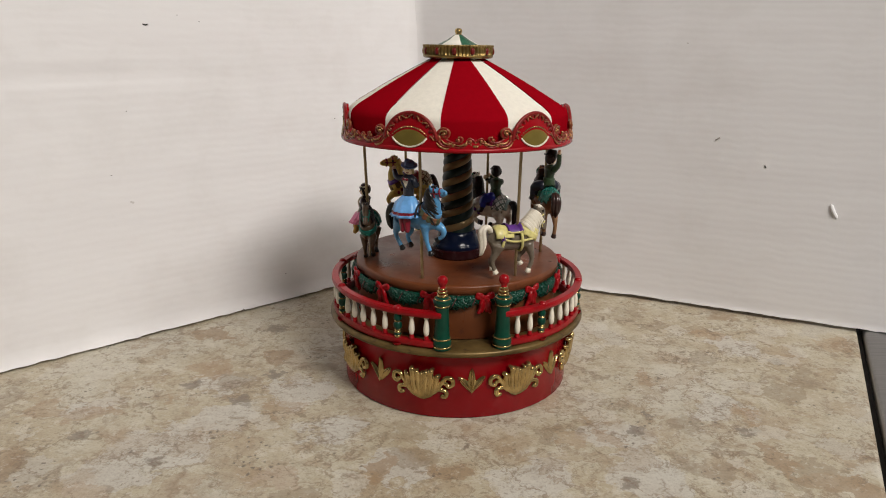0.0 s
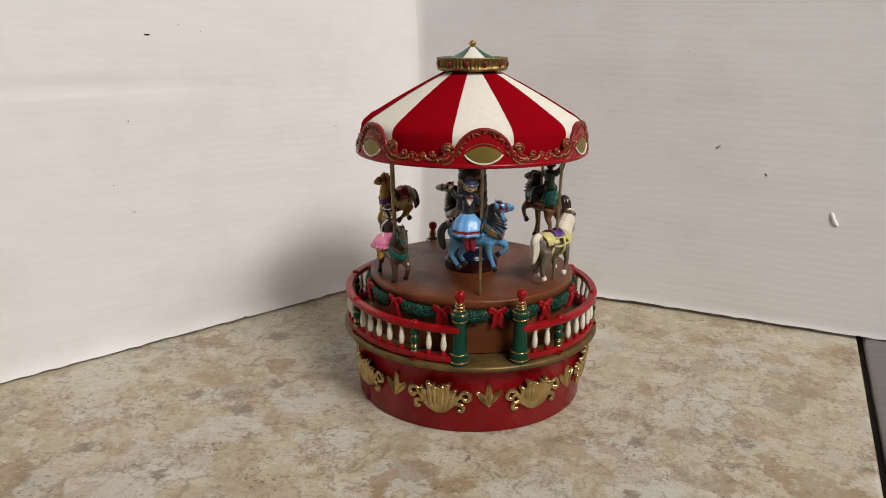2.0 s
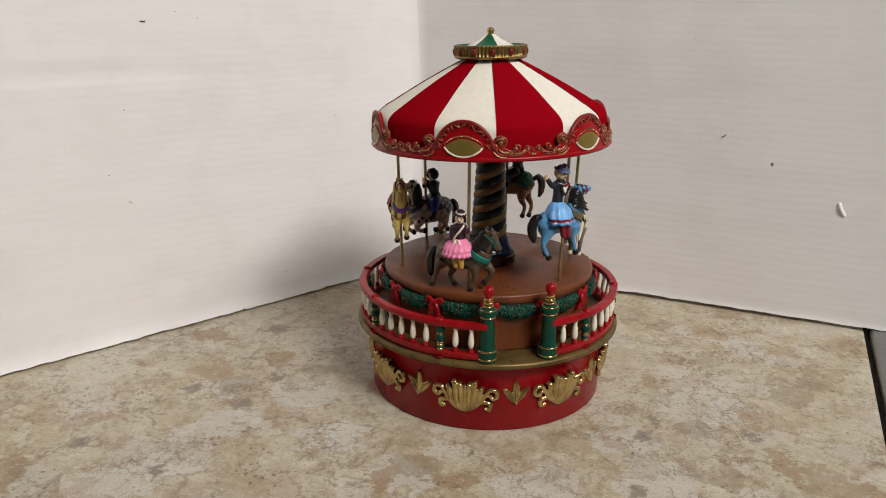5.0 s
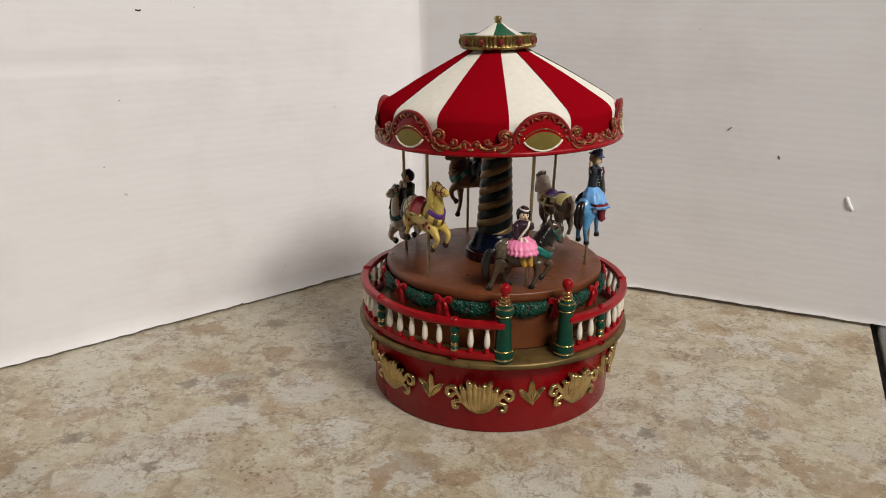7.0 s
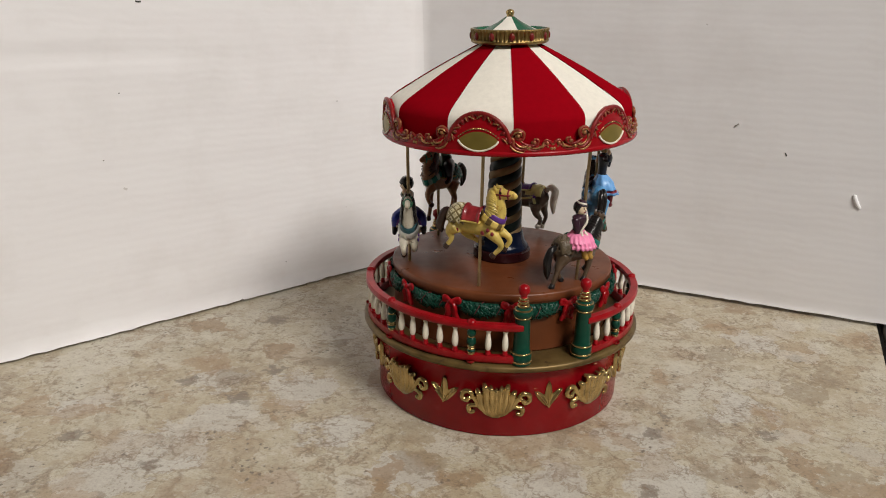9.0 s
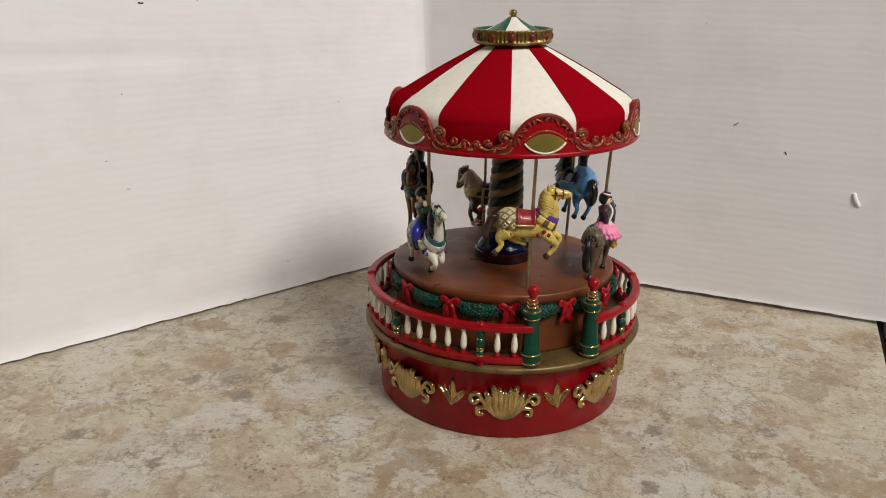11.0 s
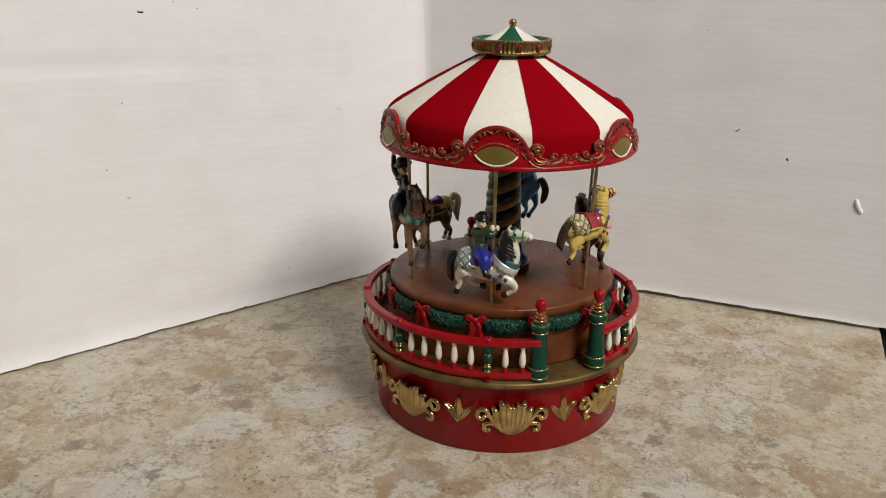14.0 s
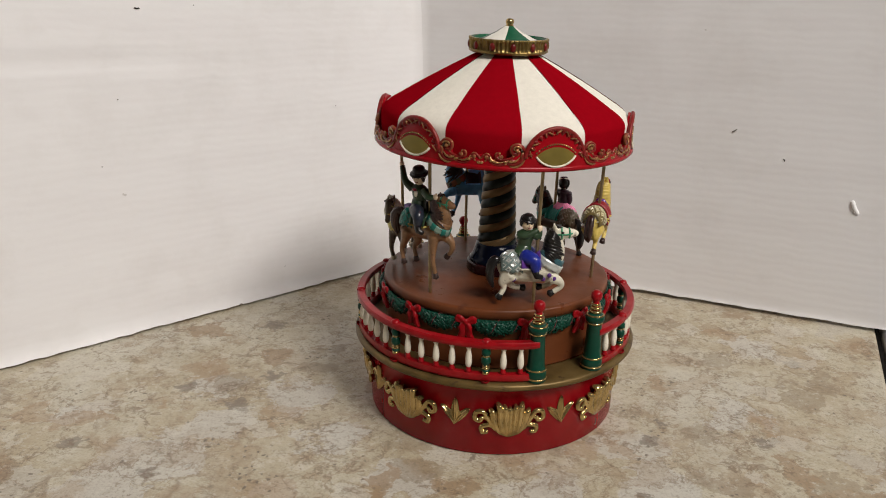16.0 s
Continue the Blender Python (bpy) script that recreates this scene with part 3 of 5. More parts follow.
def post_mesh():
    prof = [(0.0, 0.0), (3.7, 0.0), (3.8, 0.9), (3.5, 1.2), (3.75, 1.9), (3.7, 4.0), (3.3, 4.5), (3.05, 5.2), (2.85, 10.0), (2.62, 17.2), (2.8, 17.7), (3.5, 18.8), (3.5, 20.0), (2.7, 20.8), (2.1, 21.3)]
    bm = lathe(bmesh.new(), [(r * MM, z * MM) for r, z in prof], 24)
    return bm


def railing():
    z = 0.0308
    foot = 0.0319
    bm = bmesh.new()
    for half in (0, 180):
        a0, a1 = FRONT + half + 13.1, FRONT + half + 166.9
        lathe(bm, [(0.0529, z + 0.0139), (0.0550, z + 0.0139), (0.0555, z + 0.0146), (0.0555, z + 0.0157), (0.0551, z + 0.0164), (0.0526, z + 0.0164), (0.0522, z + 0.0157), (0.0522, z + 0.0146)], 72, a0, a1, close=True)
        lathe(bm, [(0.0518, z + 0.0013), (0.0543, z + 0.0013), (0.0549, z + 0.0020), (0.0546, z + 0.0042), (0.0526, z + 0.0042), (0.0518, z + 0.0030)], 72, a0, a1, close=True)
    rail = sharpen(part("railing", bm, REDGLOSS, carousel, "glossy red curved double rail"), 50)
    white_prof = [(0.7, 3.4), (1.1, 3.8), (1.1, 4.4), (0.7, 4.7), (0.95, 5.2), (0.6, 5.6)]
    body = [(0.55, 5.4), (0.98, 6.1), (1.18, 7.3), (1.17, 8.8), (0.98, 10.6), (0.72, 12.0), (0.66, 12.6), (0.95, 13.1), (0.95, 14.0)]
    bm = lathe(bmesh.new(), [(r * MM, q * MM) for r, q in white_prof], 10, mat=1)
    lathe(bm, [(r * MM, q * MM) for r, q in body], 10)
    white = mesh_of("baluster", bm, [WHITE, REDGLOSS])
    bm = bmesh.new()
    for mat, prof in ((1, [(1.3, 3.4), (1.45, 3.9), (1.1, 4.3)]), (0, [(1.1, 4.3), (1.5, 4.6), (1.5, 5.0), (1.1, 5.3)]), (1, [(1.1, 5.3), (1.6, 5.7), (1.1, 6.1)]), (1, [(1.1, 6.1), (1.55, 6.5), (1.1, 6.9)]),
                      (0, [(1.1, 6.9), (1.7, 7.8), (1.7, 9.4), (1.1, 10.2)]), (1, [(1.1, 10.2), (1.45, 10.5), (1.1, 10.8)]), (0, [(1.1, 10.8), (1.6, 11.3), (1.6, 12.7), (1.15, 13.2), (1.35, 14.0)])):
        lathe(bm, [(r * MM, q * MM) for r, q in prof], 12, mat=mat)
    green = mesh_of("green_baluster", bm, [GREEN, GOLD])
    knob = mesh_of("rail_knob", lathe(bmesh.new(), [(0.0, 1.0 * MM), (1.2 * MM, 0.75 * MM), (1.7 * MM, 0.0), (1.7 * MM, -0.4 * MM)], 12), REDGLOSS)
    step = 153.8 / 24
    for k in [*range(1, 24), *range(33, 56)]:
        around = FRONT + 13.1 + step * (k % 32) + (180 if k > 24 else 0)
        m = spin(around) @ pose(0.0537, 0, z + 0.00091) @ Matrix.Diagonal((1, 1, 0.934, 1))
        turned = (k % 32 - 3) % 6 == 0
        o = new("green_baluster" if turned else "baluster", green if turned else white)
        o.parent, o.matrix_basis = rail, m
        if turned:
            o["label"] = "green and gold turned baluster"
            for h, flip in ((0.0164, 0), (0.0016, 180)):
                q = new("rail_knob", knob)
                q.parent, q.matrix_basis = rail, spin(around) @ pose(0.0539 if not flip else 0.0543, 0, z + h, flip)
        else:
            o["label"] = "ivory baluster on a red foot"
    for a in (FRONT - 13.1, FRONT + 13.1, FRONT + 166.9, FRONT + 193.1):
        post = sharpen(part("gate_post", post_mesh(), GREEN, carousel, "green turned gate post with gold rings and a red ball"), 50)
        post.matrix_basis = spin(a) @ pose(0.0525, 0, foot)
        for h, r in ((1.05, 3.65), (4.3, 3.5), (17.6, 2.75), (20.5, 2.95)):
            bm = lathe(bmesh.new(), [((r + 0.35 * math.cos(t)) * MM, (h + 0.35 * math.sin(t)) * MM) for t in [k * math.pi / 4 for k in range(8)]], 24, close=True)
            part("gold_ring", bm, GOLD, post, "thin gold ring")
        for h, r in ((21.8, 2.1), (23.2, 1.9), (24.4, 1.55)):
            bm = lathe(bmesh.new(), [((r - 0.7) * MM, (h - 0.5) * MM), (r * MM, (h - 0.45) * MM), ((r + 0.15) * MM, h * MM), (r * MM, (h + 0.45) * MM), ((r - 0.7) * MM, (h + 0.5) * MM)], 20)
            part("gold_ring", bm, GOLD, post, "thin gold ring")
        bm = lathe(bmesh.new(), [(r * MM, q * MM) for r, q in [(1.4, 21.0), (1.5, 24.6), (1.1, 25.1), (1.1, 25.6), (1.8, 26.4), (2.1, 27.6), (1.85, 28.8), (1.05, 29.5), (0, 29.7)]], 20)
        part("ball", bm, REDGLOSS, post, "glossy red ball finial")
        bm = lathe(bmesh.new(), [(3.0 * MM, -0.1 * MM), (3.7 * MM, 0.0), (3.7 * MM, 0.35 * MM), (3.0 * MM, 0.5 * MM)], 24)
        part("foot_ring", bm, REDGLOSS, post, "red ring at the foot")


base = drum()
sh, fl = shell(carousel), fleur(carousel)
sh.matrix_basis, fl.matrix_basis = spin(FRONT + 90 + 22.9), spin(FRONT + 90.5)
for k in range(1, 8):
    again(sh, spin(FRONT + 90 + 22.9 + 45 * k))
    again(fl, spin(FRONT + 90.5 + 45 * k))
railing()

# ---- the turning part: deck, column, canopy and horses ----
DECK = 0.0547


def deck():
    prof = [(0.0, DECK), (0.0430, DECK), (0.0438, DECK - 0.0001), (0.0443, DECK - 0.0004), (0.0445, DECK - 0.0010), (0.0445, DECK - 0.0030), (0.0440, DECK - 0.0036), (0.0436, DECK - 0.0042), (0.0436, 0.0320)]
    ob = part("turntable", lathe(bmesh.new(), prof, 128), BROWN, carousel, "satin brown round turntable deck")
    sharpen(ob, 60)
    R, z0 = 0.0440, DECK - 0.0036
    # thirteen bows, with a fat swag of leaves between each two
    pitch, first = 360 / 13, 35.7
    bm = bmesh.new()
    rng = random.Random(4)
    half = R / MM * radians(pitch / 2)
    for i in range(21):
        u = (i / 20 - 0.5) * 2 * (half - 2.4)
        k = 1 - (u / half) ** 2
        v, fat = -0.5 - 2.5 * k, 0.5 + 2.3 * k
        blob(bm, on_drum(u, v, 0.5, R, z0), (fat * 0.75 * MM, fat * 0.72 * MM, fat * MM), seg=8)
    for i in range(150):
        u = rng.uniform(-1, 1) * (half - 2.3)
        k = 1 - (u / half) ** 2
        v, fat = -0.5 - 2.5 * k, 0.5 + 2.3 * k
        a = rng.uniform(-1.15, 1.5)
        c = on_drum(u, v - math.sin(a) * fat * 0.98, 0.5 + math.cos(a) * fat * 0.72, R, z0)
        slant = Matrix.Rotation(rng.choice((-0.7, 0.7)) + rng.uniform(-0.3, 0.3), 4, "Y") @ Matrix.Rotation(a + rng.uniform(-0.3, 0.3), 4, "X")
        blob(bm, c, (1.15 * MM, 0.26 * MM, 0.5 * MM), seg=6, turn=slant)
    swag = part("garland", bm, GARLAND, ob, "glossy green leaf garland swag")
    bm = bmesh.new()
    for off in (0.6,):
        pts = []
        for i in range(33):
            u = (i / 32 - 0.5) * 2 * (half - 2.2)
            k = 1 - (u / half) ** 2
            fat, ph = 0.6 + 2.35 * k, i * 0.42 + off
            pts.append(on_drum(u, -0.5 - 2.5 * k + fat * math.sin(ph), 0.55 + fat * 0.78 * math.cos(ph), R, z0))
        tube(bm, pts, 0.13 * MM, 5)
    cord = part("garland_cord", bm, CORD, ob, "thin dull red cord wound round the garland")
    # bow: two puffed loops, a knot and two tails hanging down
    bm = bmesh.new()
    for s in (-1, 1):
        for u, v, w, ru, rv, tilt in ((2.0, 0.3, 1.9, 1.75, 0.95, 24), (3.0, -0.1, 1.8, 0.9, 1.5, 8), (2.0, -0.9, 1.7, 1.6, 0.8, -16), (1.0, -0.3, 2.0, 0.9, 0.9, 0)):
            blob(bm, on_drum(u * s, v, w, R, z0), (ru * MM, 0.7 * MM, rv * MM), seg=10, turn=Matrix.Rotation(radians(-tilt * s), 4, "Y"))
        for pts in (((0.4, -1.0, 2.1), (1.5, -3.0, 2.2), (1.5, -5.2, 1.6), (2.4, -7.6, 1.3)), ((0.3, -1.0, 2.0), (0.9, -3.2, 1.8), (0.7, -5.4, 1.4), (1.2, -7.0, 1.2))):
            path = smooth_path([on_drum(u * s, v, w, R, z0) for u, v, w in pts])
            tube(bm, path, spread([0.6 * MM, 0.95 * MM, 0.95 * MM, 0.8 * MM], len(path)), 7)
    blob(bm, on_drum(0, -0.7, 2.4, R, z0), (0.95 * MM, 0.8 * MM, 1.1 * MM), seg=8)
    bow = cast(part("bow", bm, REDGLOSS, ob, "glossy red ribbon bow with hanging tails"), 0.00022, 1)
    for k in range(13):
        a = 90 + first + pitch * k
        if k == 0:
            bow.matrix_basis, swag.matrix_basis, cord.matrix_basis = spin(a), spin(a + pitch / 2), spin(a + pitch / 2)
        else:
            again(bow, spin(a)), again(swag, spin(a + pitch / 2)), again(cord, spin(a + pitch / 2))
    return ob


def column():
    h0, h1 = DECK + 0.006, 0.1085
    n = 72

    def rad(z):
        k = (z - h0) / (h1 - h0)
        return 0.0076 - 0.0024 * k

    bm = bmesh.new()
    rows = 96
    grid = []
    for i in range(rows + 1):
        z = h0 + (h1 - h0) * i / rows
        grid.append([])
        for k in range(n):
            a = 2 * math.pi * k / n
            ridge = math.cos(2 * a - 2 * math.pi * z / 0.0068)
            r = rad(z) + 0.00035 * ridge
            grid[-1].append(bm.verts.new((r * math.cos(a), r * math.sin(a), z)))
    for i in range(rows):
        for k in range(n):
            f = bm.faces.new((grid[i][k], grid[i][(k + 1) % n], grid[i + 1][(k + 1) % n], grid[i + 1][k]))
    ob = part("column", bm, COLGREEN, carousel, "tapered dark green column wound with gold bands")
    for s in (0, 1):
        bm = bmesh.new()
        turns = (h1 - h0) / 0.0136
        steps = int(turns * 40)
        pts = []
        for i in range(steps + 1):
            z = h0 + (h1 - h0) * i / steps
            a = 2 * math.pi * z / 0.0136 + math.pi * s + math.pi / 2
            pts.append((rad(z) * math.cos(a), rad(z) * math.sin(a), z))
        path = [Vector(p) for p in pts]
        verts = []
        for p in path:
            out = Vector((p.x, p.y, 0)).normalized()
            up = Vector((0, 0, 1))
            verts.append([bm.verts.new(p + out * 0.0001 * q + up * MM * w) for w, q in ((-1.75, -3), (-1.4, 2), (0, 4), (1.4, 2), (1.75, -3))])
        for p, q in zip(verts, verts[1:]):
            for j in range(4):
                bm.faces.new((p[j], q[j], q[j + 1], p[j + 1]))
        part("spiral_band", bm, BANDGOLD, ob, "gold painted spiral band")
    bm = lathe(bmesh.new(), [(0.0112, DECK), (0.0116, DECK + 0.0005), (0.0115, DECK + 0.0036), (0.0108, DECK + 0.0041), (0.0, DECK + 0.0042)], 48)
    sharpen(part("plinth", bm, MAROON, ob, "dark maroon round plinth"))
    bm = lathe(bmesh.new(), [(0.0106, DECK + 0.0041), (0.0108, DECK + 0.0050), (0.0101, DECK + 0.0058), (0.0092, DECK + 0.0072), (0.0086, DECK + 0.0092), (0.0080, DECK + 0.0112), (0.0074, DECK + 0.0116)], 48)
    part("bell_foot", bm, NAVY, ob, "glossy navy flared foot")
    return ob


def canopy():
    R, z0 = 0.0477, 0.1061

    def height(u, half):
        """Height of the moulded valance above its hem, in mm."""
        crest = 14.3 * math.sqrt(max(0, 1 - (u / 11.0) ** 2))
        scroll = 8.4 * math.exp(-((abs(u) - 13.2) / 2.2) ** 2)
        mid = 3.6 + 1.2 * math.exp(-((abs(u) - half) / 3.0) ** 2)
        return max(crest, scroll, mid)

    bm = bmesh.new()
    n, rows = 360, 7
    half = R / MM * radians(30)
    outer, inner = [], []
    for i in range(n):
        u = ((i % 60) / 60 - 0.5) * 2 * half
        hgt = height(u, half)
        c1, c2 = [], []
        for j in range(rows + 1):
            v = hgt * j / rows
            swell = 0.35 * math.sin(math.pi * min(1, v / max(hgt, 0.1)))
            ang = math.radians(i)
            for col, w in ((c1, 0.5 + swell), (c2, -0.9)):
                r = R + (w - 0.08 * v) * MM
                col.append(bm.verts.new((r * math.sin(ang - math.radians(30)), -r * math.cos(ang - math.radians(30)), z0 + v * MM)))
        outer.append(c1), inner.append(c2)
    for i in range(n):
        k = (i + 1) % n
        for j in range(rows):
            bm.faces.new((outer[i][j], outer[k][j], outer[k][j + 1], outer[i][j + 1]))
            bm.faces.new((inner[i][j], inner[i][j + 1], inner[k][j + 1], inner[k][j]))
        bm.faces.new((outer[i][rows], outer[k][rows], inner[k][rows], inner[i][rows]))
        bm.faces.new((outer[i][0], inner[i][0], inner[k][0], outer[k][0]))
    top = part("canopy", bm, RED, carousel, "moulded red valance with gilt scrollwork under a striped roof")
    sharpen(top, 55)
    bm = lathe(bmesh.new(), [(0.0, 0.1075), (0.0474, 0.1075), (0.0474, 0.1084), (0.0, 0.1084)], 64)
    sharpen(part("underside", bm, RED, top, "plain red underside"))
    bm = lathe(bmesh.new(), [(0.0475, 0.1058), (0.0484, 0.1059), (0.0489, 0.1065), (0.0488, 0.1073), (0.0482, 0.1077)], 120)
    part("hem", bm, RED, top, "rounded red hem")
    # roof panels: twelve wedges, red and ivory in turn
    prof = [(0.0462, 0.1078), (0.0464, 0.1120), (0.0464, 0.1155), (0.0462, 0.1174), (0.0452, 0.1191), (0.0430, 0.1209), (0.0394, 0.1231), (0.0300, 0.1287), (0.0200, 0.1342), (0.0112, 0.1388)]
    panels = []
    for mat, wide in ((VWHITE, 28.2), (VRED, 31.8)):
        bm = bmesh.new()
        cols = 10
        g = []
        for i in range(cols + 1):
            a = radians(-90 + wide * (i / cols - 0.5))
            g.append([bm.verts.new((r * math.cos(a), r * math.sin(a), z + (0.0003 if mat is VRED else 0))) for r, z in smooth_prof(prof)])
        for i in range(cols):
            for j in range(len(g[0]) - 1):
                bm.faces.new((g[i][j], g[i + 1][j], g[i + 1][j + 1], g[i][j + 1]))
        panels.append(part("roof_panel", bm, mat, top, "red flocked roof panel" if mat is VRED else "ivory flocked roof panel"))
    panels[1].matrix_basis = spin(30)
    for k in range(1, 6):
        again(panels[0], spin(60 * k)), again(panels[1], spin(30 + 60 * k))
    # gilt plate in each crest
    bm = bmesh.new()
    m = 16
    lens = []
    for i in range(m + 1):
        u = -6.9 + 13.8 * i / m
        k = 1 - (u / 6.9) ** 2
        lens.append((u, 5.0 + 3.0 * k ** 0.9, 5.0 - 3.3 * k ** 0.8))
    up = [bm.verts.new(on_drum(u, a, 0.95, R, z0, -0.08)) for u, a, b in lens]
    mid = [bm.verts.new(on_drum(u, (a + b) / 2, 1.0, R, z0, -0.08)) for u, a, b in lens]
    dn = [bm.verts.new(on_drum(u, b, 0.95, R, z0, -0.08)) for u, a, b in lens]
    for i in range(m):
        bm.faces.new((mid[i], mid[i + 1], up[i + 1], up[i])), bm.faces.new((dn[i], dn[i + 1], mid[i + 1], mid[i]))
    plate = part("eye_plate", bm, OLIVE, top, "olive gold eye-shaped plate")
    bm = bmesh.new()
    tube(bm, [on_drum(u, b - 0.1, 1.05, R, z0, -0.08) for u, a, b in lens], 0.36 * MM, 6)
    edge = part("plate_edge", bm, WHITE, top, "ivory lower edge of the plate")
    bm = bmesh.new()
    for i in range(17):
        u = -6.8 + i * 0.85
        k = max(0, 1 - (u / 7.4) ** 2)
        blob(bm, on_drum(u, 5.4 + 3.6 * k ** 0.9, 0.95, R, z0, -0.08), 0.34 * MM, seg=6)
    beads = part("bead_row", bm, GOLD, top, "row of tiny gold beads")
    # crest flutes and scrolls
    bm = bmesh.new()
    for i in range(-6, 7):
        a = radians(90 - i * 13)
        path = smooth_path([on_drum(r * 0.98 * math.cos(a), 3.6 + r * 1.02 * math.sin(a), w, R, z0, -0.08) for r, w in ((8.0, 0.30), (8.8, 0.6), (9.5, 0.65), (10.1, 0.35))], 3)
        tube(bm, path, spread([0.35 * MM, 0.6 * MM, 0.85 * MM, 0.75 * MM], len(path)), 7, mat=1)
        if i % 4 != 1:
            lean = 0.10 * (i % 3 - 1)
            tube(bm, [on_drum(q * 0.98 * math.cos(a + w), 3.6 + q * math.sin(a + w), 1.3, R, z0, -0.08) for q, w in ((8.5, -lean), (9.1, 0.02), (9.7, lean), (10.0, lean * 1.4))], [0.08 * MM, 0.2 * MM, 0.24 * MM, 0.08 * MM], 5, mat=2)
    arc = [on_drum(10.8 * math.cos(a), 2.5 + 11.5 * math.sin(a), 0.7, R, z0, -0.08) for a in [radians(10 + 160 * i / 28) for i in range(29)]]
    tube(bm, arc, 0.8 * MM, 8, mat=1)
    for s in (-1, 1):
        for pts, rr in (
            (((11.2, 3.6), (12.2, 6.4), (14.0, 8.0), (15.9, 7.2), (15.8, 5.2), (14.3, 4.9), (13.9, 6.2)), (0.35, 0.6, 0.75, 0.75, 0.65, 0.55, 0.6)),
            (((12.3, 5.2), (12.9, 2.8), (14.6, 1.4), (16.8, 1.6), (18.0, 3.0)), (0.4, 0.7, 0.75, 0.6, 0.3)),
            (((15.2, 4.3), (16.6, 3.2), (18.6, 2.7), (20.4, 3.4), (20.6, 4.7), (19.4, 4.9)), (0.35, 0.55, 0.6, 0.55, 0.5, 0.45)),
            (((17.4, 1.5), (19.4, 1.0), (21.4, 1.4), (22.8, 2.7), (23.9, 2.0)), (0.4, 0.55, 0.5, 0.5, 0.4)),
            (((22.2, 3.3), (23.2, 4.4), (24.4, 3.9), (25.4, 2.8)), (0.35, 0.5, 0.5, 0.4))):
            path = smooth_path([on_drum((9.8 + (u - 11.2) * 1.07) * s, v * 0.95 + 0.9, 0.55, R, z0, -0.08) for u, v in pts])
            tube(bm, path, spread([q * 1.02 * MM for q in rr], len(path)), 7)
        blob(bm, on_drum(13.3 * s, 6.8, 0.9, R, z0, -0.08), 0.75 * MM, seg=7)
        for pts in (((12.0, 3.0), (13.0, 1.6), (14.8, 0.6), (16.4, 0.7)), ((13.6, 4.0), (14.6, 2.8), (16.2, 2.3), (17.4, 3.0)), ((12.9, 6.6), (13.9, 7.5), (15.2, 7.3), (15.4, 6.2)), ((18.6, 2.0), (20.2, 1.9), (21.8, 2.6), (22.4, 3.8))):
            path = smooth_path([on_drum((9.8 + (u - 11.2) * 1.07) * s, v * 0.95 + 0.9, 1.15, R, z0, -0.08) for u, v in pts])
            tube(bm, path, spread([0.12 * MM, 0.34 * MM, 0.36 * MM, 0.12 * MM], len(path)), 6, mat=2)
        for u, v, ru, rv in ((12.6, 4.2, 0.8, 1.5), (15.4, 2.5, 1.3, 0.7), (17.6, 2.2, 0.9, 0.6), (19.2, 3.8, 0.8, 0.8), (21.6, 2.4, 0.9, 0.6), (23.4, 3.4, 0.7, 0.8), (24.9, 1.6, 0.7, 0.6), (13.4, 7.4, 0.9, 0.6)):
            blob(bm, on_drum((9.8 + (u - 11.2) * 1.07) * s, v * 0.95 + 0.9, 0.7, R, z0, -0.08), (ru * 1.2 * MM, 0.6 * MM, rv * MM), seg=8)
    crest = part("gilt_scrollwork", bm, [SCROLL, CREST, RUBBED], top, "raised red scrollwork rubbed with gold")
    for k in range(1, 6):
        for o in (plate, edge, beads, crest):
            again(o, spin(60 * k))
    # crown at the peak
    bm = bmesh.new()
    zc = 0.1392
    n = 384
    ring = []
    for i in range(n):
        a = 2 * math.pi * i / n
        flute = 0.00032 * math.cos(a * 60) + 0.00012 * math.cos(a * 97 + 1)
        ring.append([bm.verts.new((r * math.cos(a), r * math.sin(a), zc + z)) for r, z in
                     ((0.0108, 0.0002), (0.0136, 0.0), (0.0145, 0.0005), (0.0146, 0.0011), (0.0140 + flute, 0.0014), (0.0144 + flute, 0.0027), (0.0141 + flute, 0.0042), (0.0146 + flute * 0.4, 0.0046), (0.0146 + flute * 0.4, 0.0053), (0.0138, 0.0054), (0.0134, 0.0044), (0.0128, 0.0034))])
    for i in range(n):
        p, q = ring[i], ring[(i + 1) % n]
        for j in range(len(p) - 1):
            f = bm.faces.new((p[j], q[j], q[j + 1], p[j + 1]))
            f.material_index = 1 if j >= 9 else 0
    part("crown", bm, [CROWNGOLD, TOPGREEN], top, "fluted gold ring with red ovals")
    for k in range(12):
        bm = bmesh.new()
        a = radians(30 * k + 15)
        c = Vector((0.0144 * math.cos(a), 0.0144 * math.sin(a), zc + 0.0028))
        blob(bm, c, (0.75 * MM, 1.1 * MM, 1.5 * MM), seg=9, turn=Matrix.Rotation(a, 4, "Z"))
        part("red_stud", bm, STUD, top, "small red oval stud")
    bm = bmesh.new()
    for k in range(6):
        lathe(bm, [(0.0131, zc + 0.0036), (0.0090, zc + 0.0052), (0.0048, zc + 0.0073), (0.0016, zc + 0.0094)], 8, 60 * k, 60 * k + 60, mat=k % 2)
    part("peak_cone", bm, [GLOSSWHITE, TOPGREEN], top, "small green and white striped cone")
    bm = lathe(bmesh.new(), [(0.0011, zc + 0.0086), (0.0016, zc + 0.0092), (0.0012, zc + 0.0098), (0.0015, zc + 0.0104), (0.0016, zc + 0.0110), (0.0012, zc + 0.0118), (0, zc + 0.0121)], 16)
    part("finial", bm, GOLD, top, "tiny gold ball finial")
    return top


